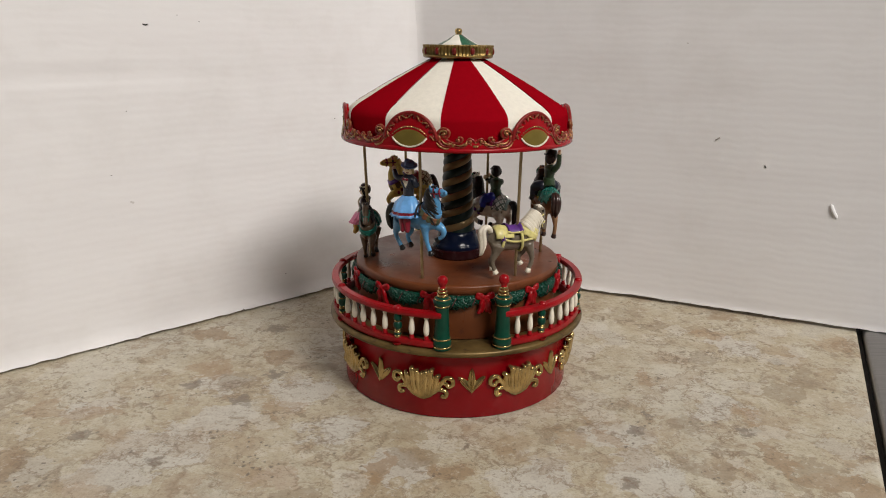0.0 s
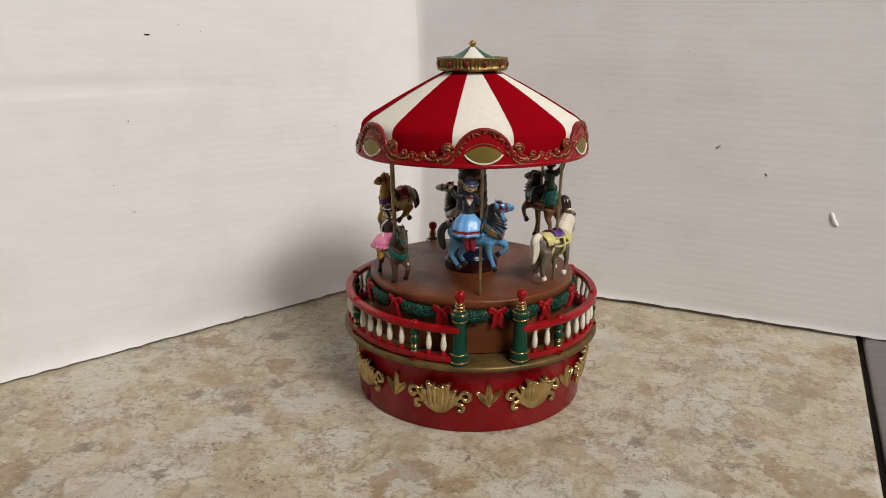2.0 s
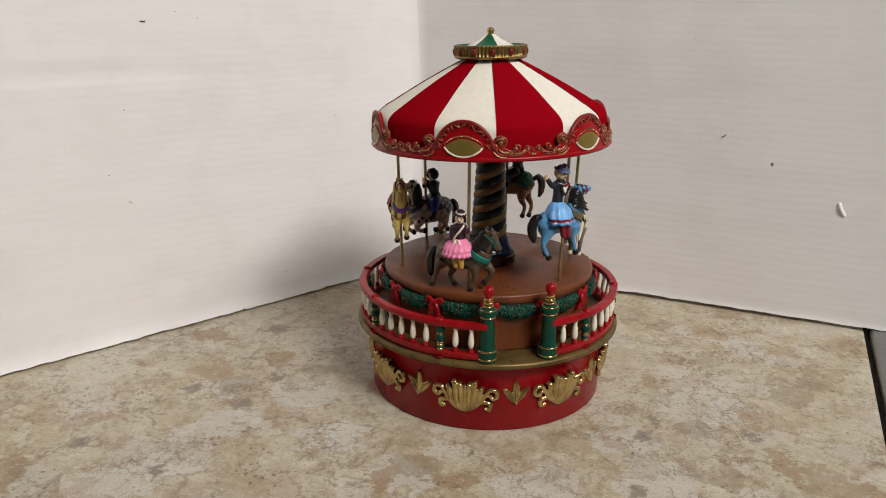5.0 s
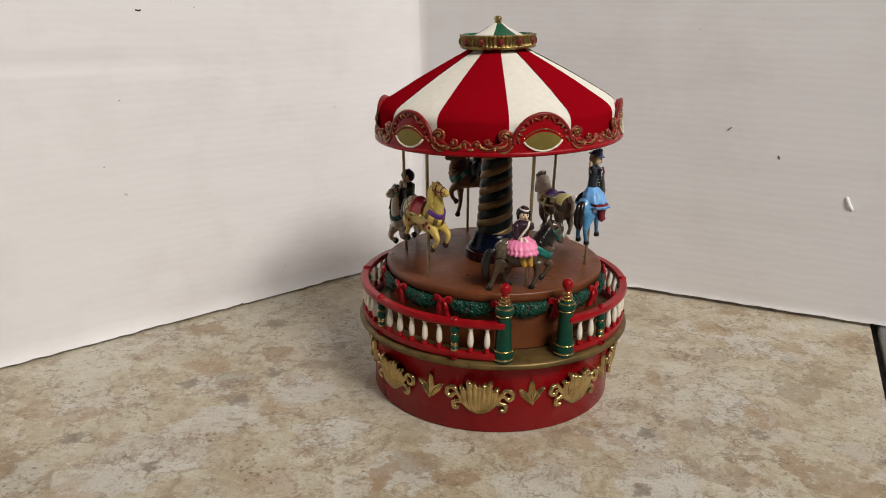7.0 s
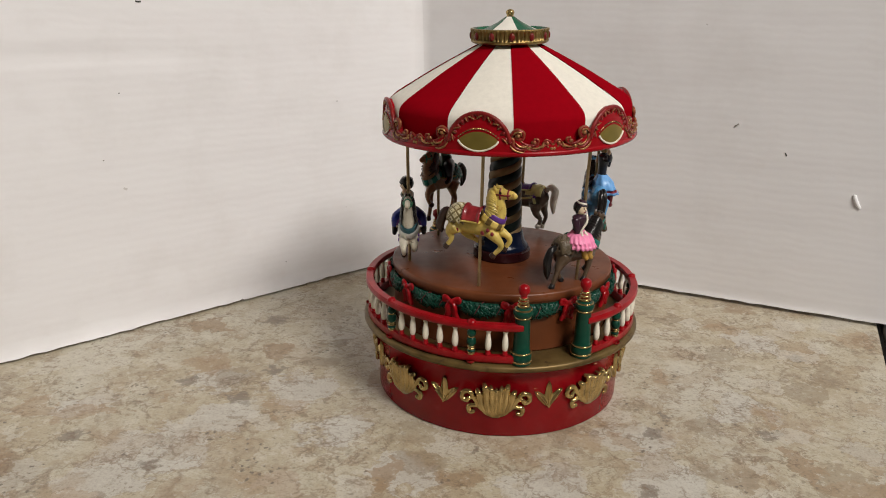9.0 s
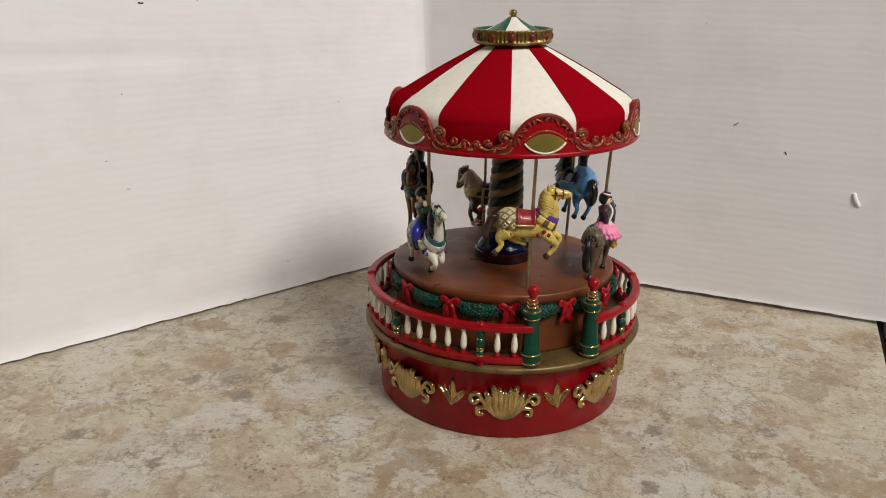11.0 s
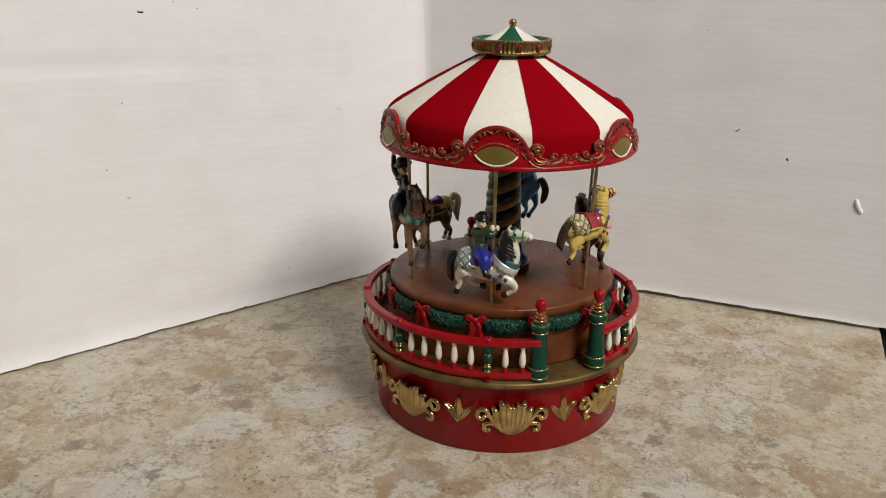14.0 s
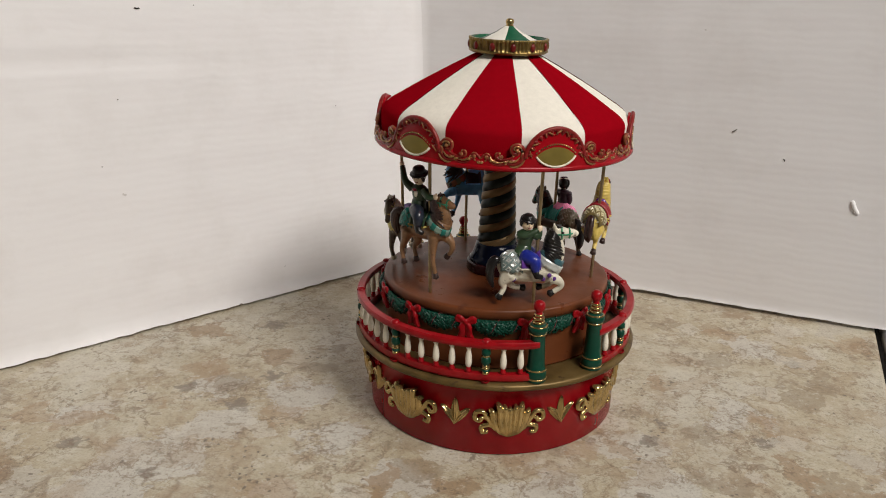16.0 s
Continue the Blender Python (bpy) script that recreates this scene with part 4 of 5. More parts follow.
def smooth_prof(prof):
    pts = smooth_path([(r, 0, z) for r, z in prof], 4)
    return [(p.x, p.z) for p in pts]


SCROLL = paint("red_gold_scroll", (0.19, 0.014, 0.012), 0.27, 0.1, 0.4, 900, 0.3, wear=(0.24, 0.035, 0.02), rub=(0.55, 0.36, 0.14))


RUBBED = paint("rubbed_gold", (0.42, 0.22, 0.09), 0.3, 0.6, 0.5, 900, 0.3, wear=(0.25, 0.05, 0.03))
CREST = paint("crest_red", (0.20, 0.010, 0.010), 0.3, 0.0, 0.35, 900, 0.4, wear=(0.30, 0.11, 0.05))


# ---- horses: origin on the pole at the middle of the body, +x ahead, -y outward, mm ----
def body_of(spec, mat, name, label):
    bm = bmesh.new()
    V = lambda p: Vector(p) * MM
    tube(bm, [V(p) for p in ((-13.2, 0, 0.8), (-11.5, 0, 0.9), (-9, 0, 0.6), (-5, 0, -0.2), (-1, 0, -0.4), (3, 0, 0.0), (6, 0, 0.8), (7.6, 0, 1.2))], [k * MM for k in (2.6, 4.4, 5.0, 4.5, 4.3, 4.7, 4.4, 2.8)], 16, flat=0.82)
    px, pz = spec["poll"]
    nx, nz = spec["nose"]
    ny = spec.get("turn", 0)
    neck = smooth_path([V(p) for p in ((3.8, 0, 1.5), (6.3, 0, 5.5), (px - 0.4, ny * 0.2, (pz + 6) / 2 + 1.0), (px, ny * 0.3, pz))])
    tube(bm, neck, spread([4.7 * MM, 3.95 * MM, 3.1 * MM, 2.5 * MM], len(neck)), 14, flat=0.72)
    head = smooth_path([V(p) for p in ((px - 0.9, ny * 0.3, pz + 0.4), (px + 1.2, ny * 0.4, pz + 0.4), ((px + nx) / 2 + 0.6, ny * 0.7, (pz + nz) / 2 + 0.1), (nx, ny, nz))])
    tube(bm, head, spread([2.0 * MM, 2.6 * MM, 1.9 * MM, 1.6 * MM], len(head)), 12, flat=0.74)
    blob(bm, V((px + 1.0, ny * 0.4, pz - 1.0)), (1.7 * MM, 1.5 * MM, 1.7 * MM))
    blob(bm, V((nx + 0.2, ny, nz - 0.1)), (1.6 * MM, 1.25 * MM, 1.35 * MM))
    for s in (-1, 1):
        tube(bm, [V((px - 0.8, ny * 0.3 + 1.1 * s, pz + 1.9)), V((px - 0.9, ny * 0.3 + 1.4 * s, pz + 3.6))], [0.85 * MM, 0.35 * MM], 7)
    hooves = []
    for leg in spec["legs"]:
        y = leg[0]
        path = smooth_path([V((a, y, b)) for a, b in leg[1:]], 5)
        rear = leg[1][0] < 0
        tube(bm, path, spread([(3.4 if rear else 2.5) * MM, (1.85 if rear else 1.5) * MM, 1.05 * MM, 1.0 * MM], len(path)), 10)
        d = (path[-1] - path[-3]).normalized()
        hooves.append(bmesh.new())
        tube(hooves[-1], [path[-1] - d * 0.5 * MM, path[-1] + d * 0.5 * MM, path[-1] + d * 1.3 * MM], [1.05 * MM, 1.25 * MM, 1.4 * MM], 9)
    ob = part(name, bm, mat, carousel, label)
    r = ob.modifiers.new("merge", "REMESH")
    r.mode, r.voxel_size, r.use_smooth_shade = "VOXEL", 0.00042, True
    s = ob.modifiers.new("soften", "SMOOTH")
    s.factor, s.iterations = 0.5, 4
    for hoof in hooves:
        part("hoof", hoof, spec["hoof"], ob)
    return ob


def horse(spec):
    V = lambda p: Vector(p) * MM
    ob = body_of(spec, spec["coat"], spec.get("name", "carousel_horse"), spec["label"])
    px, pz = spec["poll"]
    nx, nz = spec["nose"]
    ny = spec.get("turn", 0)
    rng = random.Random(len(spec["label"]))
    # mane: locks that part on the crest and fall down both sides of the neck
    bm = bmesh.new()
    crest = smooth_path([Vector(p) for p in ((3.8, 0, 1.5), (6.3, 0, 5.5), (px - 0.4, ny * 0.2, (pz + 6) / 2 + 1.0), (px, ny * 0.3, pz))])
    thick = spread([4.7, 3.95, 3.1, 2.5], len(crest))
    for i in range(3, len(crest)):
        d = (crest[min(i + 1, len(crest) - 1)] - crest[i - 1]).normalized()
        back = Vector((-d.z, 0, d.x))
        r, c = thick[i], crest[i]
        for sub in (0.0, 0.5):
            o = c + d * sub * 0.9
            for s in (-1, 1):
                fall = spec.get("mane_fall", 0.9) * rng.uniform(0.8, 1.15)
                side = Vector((0, s, 0))
                pts = [o + back * (r + 0.25), o + back * r * 0.72 + side * (r * 0.52 + 0.4), o + back * r * (0.55 - 0.55 * fall) + side * (r * 0.72 + 0.45) - d * 0.9 * fall,
                       o + back * r * (0.35 - 1.15 * fall) + side * (r * 0.66 + 0.35) - d * (2.1 * fall + rng.uniform(0, 0.6))]
                path = smooth_path([V(p) for p in pts], 3)
                tube(bm, path, spread([0.75 * MM, 0.85 * MM, 0.7 * MM, 0.2 * MM], len(path)), 6)
    for s in (-0.6, 0.6):
        tube(bm, [V((px - 0.3, s + ny * 0.3, pz + 2.6)), V((px + 1.2, s + ny * 0.4, pz + 2.7)), V((px + 2.2, s + ny * 0.5, pz + 1.9))], [0.7 * MM, 0.65 * MM, 0.3 * MM], 6)
    part("mane", bm, spec["mane"], ob)
    bm = bmesh.new()
    for i in range(9):
        o = Vector((rng.uniform(-0.5, 0.5), rng.uniform(-0.9, 0.9), rng.uniform(-0.6, 0.6)))
        pts = [Vector(p) + o * q for p, q in zip(spec["tail"], (0.3, 0.8, 1.2, 1.2, 0.8))]
        path = smooth_path([V(p) for p in pts])
        tube(bm, path, spread([0.7 * MM, 1.15 * MM, 1.3 * MM, 1.1 * MM, 0.3 * MM], len(path)), 7)
    part("tail", bm, spec["tailmat"], ob)
    # saddle cloth wrapped over the back, then the saddle
    def wrap(a, b, r, z0, lo, hi, mat, name, label, scallop=0, hem=0.0):
        bm = bmesh.new()
        g = []
        na, nb = 13, 17
        for i in range(na):
            x = a + (b - a) * i / (na - 1)
            col = []
            for j in range(nb):
                w = j / (nb - 1) * 2 - 1
                ext = hi if w > 0 else -lo
                t = w * ext
                if scallop:
                    t *= 1 - 0.10 * abs(math.sin(i / (na - 1) * math.pi * scallop))
                rr = r(x)
                col.append(bm.verts.new(V((x, -rr * 0.84 * math.sin(radians(t)), z0 + rr * math.cos(radians(t))))))
            g.append(col)
        for i in range(na - 1):
            for j in range(nb - 1):
                bm.faces.new((g[i][j], g[i + 1][j], g[i + 1][j + 1], g[i][j + 1]))
        o = part(name, bm, mat, ob, label)
        sol = o.modifiers.new("thickness", "SOLIDIFY")
        sol.thickness, sol.offset = 0.0005, 1
        if hem:
            bm = bmesh.new()
            pts = []
            for sgn in (1, -1):
                for i in range(na):
                    k = i if sgn > 0 else na - 1 - i
                    x = a + (b - a) * k / (na - 1)
                    t = hi if sgn > 0 else lo
                    rr = r(x) + 0.5
                    pts.append(V((x, -rr * 0.84 * math.sin(radians(t)), z0 + rr * math.cos(radians(t)))))
            tube(bm, pts + pts[:1], hem * MM, 6)
            part("trim", bm, spec["trim"], ob, "painted trim")
        return o

    girth = lambda x: float(np.interp(x, (-14, -12.5, -11, -9, -5, -1, 3, 6, 8), (2.0, 4.3, 5.4, 5.9, 5.2, 4.9, 5.3, 5.2, 4.0)))
    if "rump" in spec:
        wrap(-13, -5.5, girth, 0.35, -95, 95, spec["rump"], "rump_cloth", spec["rump_label"], scallop=2)
        bm = bmesh.new()
        for i in range(5):
            for j in range(-3, 4):
                x, t = -12.4 + 1.7 * i, j * 32 + (16 if i % 2 else 0)
                if abs(t) > 92:
                    continue

                def at(dx, dt, up):
                    rr = girth(x + dx) + 0.45 + up
                    return V((x + dx, -rr * 0.84 * math.sin(radians(t + dt)), 0.35 + rr * math.cos(radians(t + dt))))
                rim = [bm.verts.new(at(dx, dt, 0.05)) for dx, dt in ((-1.45, 0), (0, 13.4), (1.45, 0), (0, -13.4))]
                top = [bm.verts.new(at(dx, dt, 0.42)) for dx, dt in ((-0.95, 0), (0, 8.8), (0.95, 0), (0, -8.8))]
                dip = bm.verts.new(at(0, 0, 0.1))
                for q in range(4):
                    bm.faces.new((rim[q], rim[(q + 1) % 4], top[(q + 1) % 4], top[q])), bm.faces.new((top[q], top[(q + 1) % 4], dip))
        part("scale_relief", bm, spec["scale"], ob, "raised diamond scales", smooth=False)
    if "blanket" in spec:
        wrap(-11.6, -3.6, lambda x: girth(x) + 0.25, 0.2, -72, 72, spec["blanket"], "blanket", "pale yellow saddle blanket")
    drop = spec.get("drop", 78)
    wrap(-6.2, 1.0, lambda x: girth(x) + 0.5 + (0.7 if x < -5.6 or x > 0.4 else 0), 0.2, -drop, drop, spec["saddle"], "saddle", spec["saddle_label"], hem=0.42)
    # collar: a band round the foot of the neck, with a scalloped fringe below
    axis = Vector((0.50, 0, 0.866))
    across, ahead = Vector((0, 1, 0)), Vector((0.866, 0, -0.50))
    for name, mat, h0, h1, r0, r1, lobes in (("collar", spec["collar"], 4.3, 6.4, 4.6, 4.15, 0), ("fringe", spec["collar2"], 2.3, 4.5, 5.15, 4.75, 14)):
        bm = bmesh.new()
        n = 48
        ring = []
        for k in range(n):
            t = 2 * math.pi * k / n
            drop = 0.8 * abs(math.sin(t * lobes / 2)) if lobes else 0.0
            col = []
            for q in range(4):
                h = h0 - drop + (h1 - h0 + drop) * q / 3
                r = r0 + (r1 - r0) * q / 3 + (0.12 * abs(math.sin(t * lobes / 2)) if lobes else 0)
                col.append(bm.verts.new(V(Vector((3.0, 0, -0.2)) + axis * h + (across * math.sin(t) * 0.76 + ahead * math.cos(t)) * r)))
            ring.append(col)
        for k in range(n):
            for q in range(3):
                f = bm.faces.new((ring[k][q], ring[(k + 1) % n][q], ring[(k + 1) % n][q + 1], ring[k][q + 1]))
                f.material_index = (k * lobes // n) % 2 if lobes else 0
        o = part(name, bm, [mat, spec.get("collar3", mat)], ob, spec["collar_label"])
        sol = o.modifiers.new("thickness", "SOLIDIFY")
        sol.thickness, sol.offset = 0.0005, 1
    # bridle
    bm = bmesh.new()
    d = Vector((nx - px, ny * 0.7, nz - pz)).normalized()
    for k, r in ((0.72, 1.75), (0.25, 2.45)):
        c = Vector((px, ny * 0.3, pz + 0.3)).lerp(Vector((nx, ny, nz)), k)
        u = Vector((0, 1, 0)) - d * d.y
        u.normalize()
        w = d.cross(u)
        tube(bm, [V(c + (u * math.cos(t) * 0.82 + w * math.sin(t)) * r) for t in [2 * math.pi * q / 16 for q in range(17)]], 0.33 * MM, 6)
    for s in (-1, 1):
        tube(bm, [V(Vector((px, ny * 0.3 + 1.95 * s, pz + 0.2))), V(Vector(((px + nx) / 2 + 0.3, ny * 0.7 + 1.6 * s, (pz + nz) / 2))), V(Vector((nx - 0.8, ny + 1.3 * s, nz + 0.2)))], 0.3 * MM, 6)
    part("bridle", bm, spec["bridle"], ob, spec.get("bridle_label", ""))
    for s in (-1, 1):
        bm = blob(bmesh.new(), V((px + 1.8, ny * 0.45 + 2.05 * s, pz + 1.0)), (0.6 * MM, 0.3 * MM, 0.55 * MM), seg=8)
        part("eye", bm, BLACK, ob, "painted black eye")
    # pole
    bm = bmesh.new()
    z_mid = spec["z"]
    lo, hi = (DECK - 0.004 - z_mid), (0.108 - z_mid)
    lathe(bm, [(0.0, lo), (0.00062, lo), (0.00062, hi), (0.0, hi)], 12)
    sharpen(part("pole", bm, BRASS, ob, "thin dull brass pole"))
    # jewels
    if "jewel" in spec:
        for x, z in ((2.2, -2.4), (4.4, -1.0), (6.2, -2.2), (-8.5, -2.6)):
            for s in (-1, 1):
                bm = blob(bmesh.new(), V((x, s * 4.1, z)), (0.85 * MM, 0.5 * MM, 0.85 * MM), seg=8)
                part("jewel", bm, spec["jewel"], ob, "round painted jewel")
    if "strap" in spec:
        bm = bmesh.new()
        for x0, tilt in ((-8.4, 0.35), (0.6, -0.1)):
            tube(bm, [V((x0 + tilt * 4 * math.cos(t), 0.86 * 5.45 * math.sin(t), 0.3 + 5.45 * math.cos(t))) for t in [2 * math.pi * q / 24 for q in range(25)]], 0.55 * MM, 6, flat=1.3)
        for s in (-1, 1):
            tube(bm, smooth_path([V((-10.5, 4.6 * s, 2.6)), V((-6, 4.7 * s, 0.8)), V((-1, 4.4 * s, 0.0)), V((5.5, 4.1 * s, 0.6))]), 0.55 * MM, 6)
        part("strap", bm, spec["strap"], ob, "pale yellow harness strap")
        for s in (-1, 1):
            bm = bmesh.new()
            rim = [V((-8.6 + (1.6 if q % 2 == 0 else 0.7) * math.sin(q * math.pi / 5), 5.15 * s, 1.9 + (1.5 if q % 2 == 0 else 0.65) * math.cos(q * math.pi / 5))) for q in range(10)]
            tip = bm.verts.new(V((-8.6, 5.75 * s, 1.9)))
            vs = [bm.verts.new(p) for p in rim]
            for q in range(10):
                bm.faces.new((vs[q], vs[(q + 1) % 10], tip))
            part("star", bm, PURPLE, ob, "purple painted star", smooth=False)
    bulk = spec.get("bulk", 1.0)
    slim = Matrix.Diagonal((0.93 * bulk, 0.86 * bulk, 0.96 * bulk, 1))
    for o in (ob, *ob.children):
        if not o.name.startswith("pole"):
            o.data.transform(slim)
    if "rider" in spec:
        rider(ob, **spec["rider"])
    return ob


def rider(host, seat, lean, coat, lower, hat, hair, skirt, hat_shape, grips, boots, extra=None, front="", label=""):
    """A small painted doll in one mesh. seat and lean: hip and neck, in mm."""
    V = lambda p: Vector(p) * MM
    mats = [coat, lower, SKIN, hat, hair, boots, WHITE, extra or WHITE, BLACK, CRIMSON]
    bm = bmesh.new()
    hip, neck = Vector(seat), Vector(lean)
    if skirt:
        top_r, low_r, low_z = skirt
        n = 84
        rings = []
        cen = Vector((hip.x, hip.y - 1.9, 0))
        mid_z = low_z + 1.9
        tiers = ((top_r * 0.9, hip.z + 1.0, 0.0), (top_r * 1.3, hip.z - 0.2, 0.03), (low_r * 0.9, (hip.z + mid_z) / 2 + 0.6, 0.035), (low_r * 1.02, mid_z + 0.5, 0.045), (low_r * 1.03, mid_z, 0.05),
                 (low_r * 0.93, mid_z - 0.1, 0.05), (low_r * 0.98, low_z + 0.9, 0.06), (low_r * 1.05, low_z, 0.08), (low_r * 0.6, low_z + 0.3, 0.0))
        for k, (r, z, ruffle) in enumerate(tiers):
            ring = []
            for i in range(n):
                t = 2 * math.pi * i / n
                fold = 1 + ruffle * math.cos(t * (9 if extra else 17) + 0.6 * math.sin(3 * t))
                ring.append(bm.verts.new(V((cen.x + r * fold * math.cos(t), cen.y * (0.4 + 0.07 * k) + r * 0.8 * fold * math.sin(t) - 0.2 * k, z))))
            rings.append(ring)
        for k in range(len(rings) - 1):
            for i in range(n):
                f = bm.faces.new((rings[k][i], rings[k][(i + 1) % n], rings[k + 1][(i + 1) % n], rings[k + 1][i]))
                f.material_index = 7 if extra and k in (4, 5) else 1
        drop = 4.8 if extra else 3.4
        for s in (-1.1, 1.1):
            path = [V((hip.x + 0.9 + s, hip.y - 4.2, low_z + 1.8)), V((hip.x + 1.2 + s, hip.y - 4.4, low_z - 1.5)), V((hip.x + 1.5 + s, hip.y - 4.5, low_z - drop)), V((hip.x + 1.9 + s, hip.y - 5.4, low_z - drop - 0.8))]
            tube(bm, path, [1.5 * MM, 1.45 * MM, 1.15 * MM, 0.9 * MM], 8, mat=5)
    else:
        for s in (-1, 1):
            path = smooth_path([V(p) for p in ((hip.x, s * 1.6, hip.z + 0.4), (hip.x + 3.2, s * 4.3, hip.z - 0.8), (hip.x + 3.6, s * 5.2, hip.z - 4.0))])
            tube(bm, path, spread([2.5 * MM, 2.2 * MM, 1.3 * MM], len(path)), 10, mat=1)
            tube(bm, [V((hip.x + 3.6, s * 5.2, hip.z - 4.0)), V((hip.x + 4.2, s * 5.3, hip.z - 5.6)), V((hip.x + 6.0, s * 5.4, hip.z - 6.0))], [1.2 * MM, 1.1 * MM, 0.8 * MM], 8, mat=5)
        path = [V((hip.x - 0.6, 0, hip.z - 0.6)), V(hip), V(hip.lerp(neck, 0.4))]
        tube(bm, path, [3.1 * MM, 2.9 * MM, 2.4 * MM], 12, mat=0)
    path = smooth_path([V(hip + Vector((0, 0, 0.4))), V(hip.lerp(neck, 0.45)), V(hip.lerp(neck, 0.85)), V(neck)])
    tube(bm, path, spread([2.3 * MM, 2.3 * MM, 3.1 * MM, 1.3 * MM], len(path)), 14, mat=0, flat=0.78)
    up = (neck - hip).normalized()
    if front == "shirt":
        # heart-shaped shirt front, lapels and a bow tie
        c = hip.lerp(neck, 0.68) + Vector((0.5, -2.35, 0))
        for s in (-1, 1):
            blob(bm, V(c + Vector((0.75 * s, 0, 0.7))), (0.95 * MM, 0.6 * MM, 1.2 * MM), mat=6, seg=9)
            tube(bm, smooth_path([V(c + Vector((1.75 * s, -0.1, 2.0))), V(c + Vector((1.6 * s, -0.35, 0.2))), V(c + Vector((0.1 * s, -0.3, -2.4)))]), 0.5 * MM, 6, mat=0)
            blob(bm, V(c + Vector((0.8 * s, -0.65, 1.55))), (0.75 * MM, 0.4 * MM, 0.55 * MM), mat=7, seg=7)
        blob(bm, V(c + Vector((0, -0.05, -0.9))), (1.0 * MM, 0.6 * MM, 1.3 * MM), mat=6, seg=9)
        blob(bm, V(c + Vector((0, -0.75, 1.5))), 0.4 * MM, mat=7, seg=6)
    elif extra:
        blob(bm, V(hip.lerp(neck, 0.86) + Vector((0.5, -2.95, 0))), (1.0 * MM, 0.5 * MM, 0.5 * MM), mat=7, seg=7)
        blob(bm, V(hip.lerp(neck, 0.7) + Vector((0.6, -2.5, 0))), (0.7 * MM, 0.5 * MM, 1.2 * MM), mat=6, seg=7)
    if front == "sash":
        tube(bm, smooth_path([V(hip.lerp(neck, k) + Vector((x, y, 0))) for k, x, y in ((0.05, -1.6, -2.5), (0.35, -0.6, -2.95), (0.7, 1.2, -2.8), (0.98, 2.1, -1.2))]), 0.42 * MM, 6, mat=6)
        for s in (-1, 1):
            tube(bm, [V(hip + Vector((0.6 * s, -2.7, 0.9))), V(hip + Vector((1.3 * s + 0.3, -3.3, -0.8))), V(hip + Vector((1.6 * s + 0.5, -3.8, -2.4)))], [0.4 * MM, 0.6 * MM, 0.5 * MM], 6, mat=6)
    head = neck + up * 2.3
    blob(bm, V(head), (2.1 * MM, 2.1 * MM, 2.5 * MM), mat=2, seg=14)
    blob(bm, V(head + Vector((0.3, -0.6, -1.1))), (1.35 * MM, 1.35 * MM, 1.15 * MM), mat=2, seg=10)
    # hair round the back and down both cheeks
    blob(bm, V(head + Vector((-0.4, 0.75, 0.35))), (2.2 * MM, 1.9 * MM, 2.35 * MM), mat=4, seg=12)
    locks = 1.9 if skirt else 1.1
    for s in (-1, 1):
        tube(bm, smooth_path([V(head + Vector((1.35 * s, -1.2, 1.5))), V(head + Vector((2.0 * s, -0.6, 0.2))), V(head + Vector((1.9 * s, 0.1, -locks)))]), [0.5 * MM, 0.6 * MM, 0.6 * MM, 0.65 * MM, 0.65 * MM, 0.65 * MM, 0.6 * MM, 0.5 * MM, 0.3 * MM], 7, mat=4)
        # eye, brow and ear
        blob(bm, V(head + Vector((0.35 + 0.72 * s, -1.86 + 0.06 * s, 0.25))), (0.30 * MM, 0.22 * MM, 0.36 * MM), mat=8, seg=7)
        tube(bm, [V(head + Vector((0.35 + 0.38 * s, -1.98, 0.85))), V(head + Vector((0.35 + 0.8 * s, -1.86, 0.98))), V(head + Vector((0.35 + 1.15 * s, -1.6, 0.8)))], 0.13 * MM, 5, mat=8)
    blob(bm, V(head + Vector((0.4, -2.12, -0.4))), (0.28 * MM, 0.36 * MM, 0.45 * MM), mat=2, seg=7)
    tube(bm, [V(head + Vector((-0.2, -1.8, -1.05))), V(head + Vector((0.4, -1.98, -1.28))), V(head + Vector((1.0, -1.78, -1.05)))], 0.16 * MM, 5, mat=9)
    crown_h, brim = hat_shape
    c = head + up * 1.2
    m = Matrix.Translation(V(c)) @ up.to_track_quat("Z", "Y").to_matrix().to_4x4()
    made = bmesh.new()
    crown_r = min(2.15, brim * 0.72)
    lathe(made, [(0, 0.1 * MM), (brim * 0.9 * MM, -0.15 * MM), (brim * MM, 0.1 * MM), (brim * 0.98 * MM, 0.45 * MM), (crown_r * 1.02 * MM, 0.55 * MM), (crown_r * MM, crown_h * 0.55 * MM), (crown_r * 0.94 * MM, crown_h * 0.9 * MM), (crown_r * 0.7 * MM, (crown_h + 0.25) * MM), (0, (crown_h + 0.3) * MM)], 20, mat=3)
    lathe(made, [((crown_r + 0.05) * MM, 0.45 * MM), ((crown_r + 0.25) * MM, 0.6 * MM), ((crown_r + 0.22) * MM, 1.0 * MM), ((crown_r - 0.1) * MM, 1.15 * MM)], 20, mat=6 if front == "sash" else 3)
    if front == "shirt":
        blob(made, V((-0.9, 0.2, crown_h + 0.6)), (1.2 * MM, 1.0 * MM, 0.8 * MM), mat=3, seg=8)
    made.transform(Matrix.Rotation(radians(9), 4, "X") @ Matrix.Rotation(radians(-6), 4, "Y"))
    made.transform(m)
    me = bpy.data.meshes.new("hat")
    made.to_mesh(me)
    made.free()
    bm.from_mesh(me)
    bpy.data.meshes.remove(me)
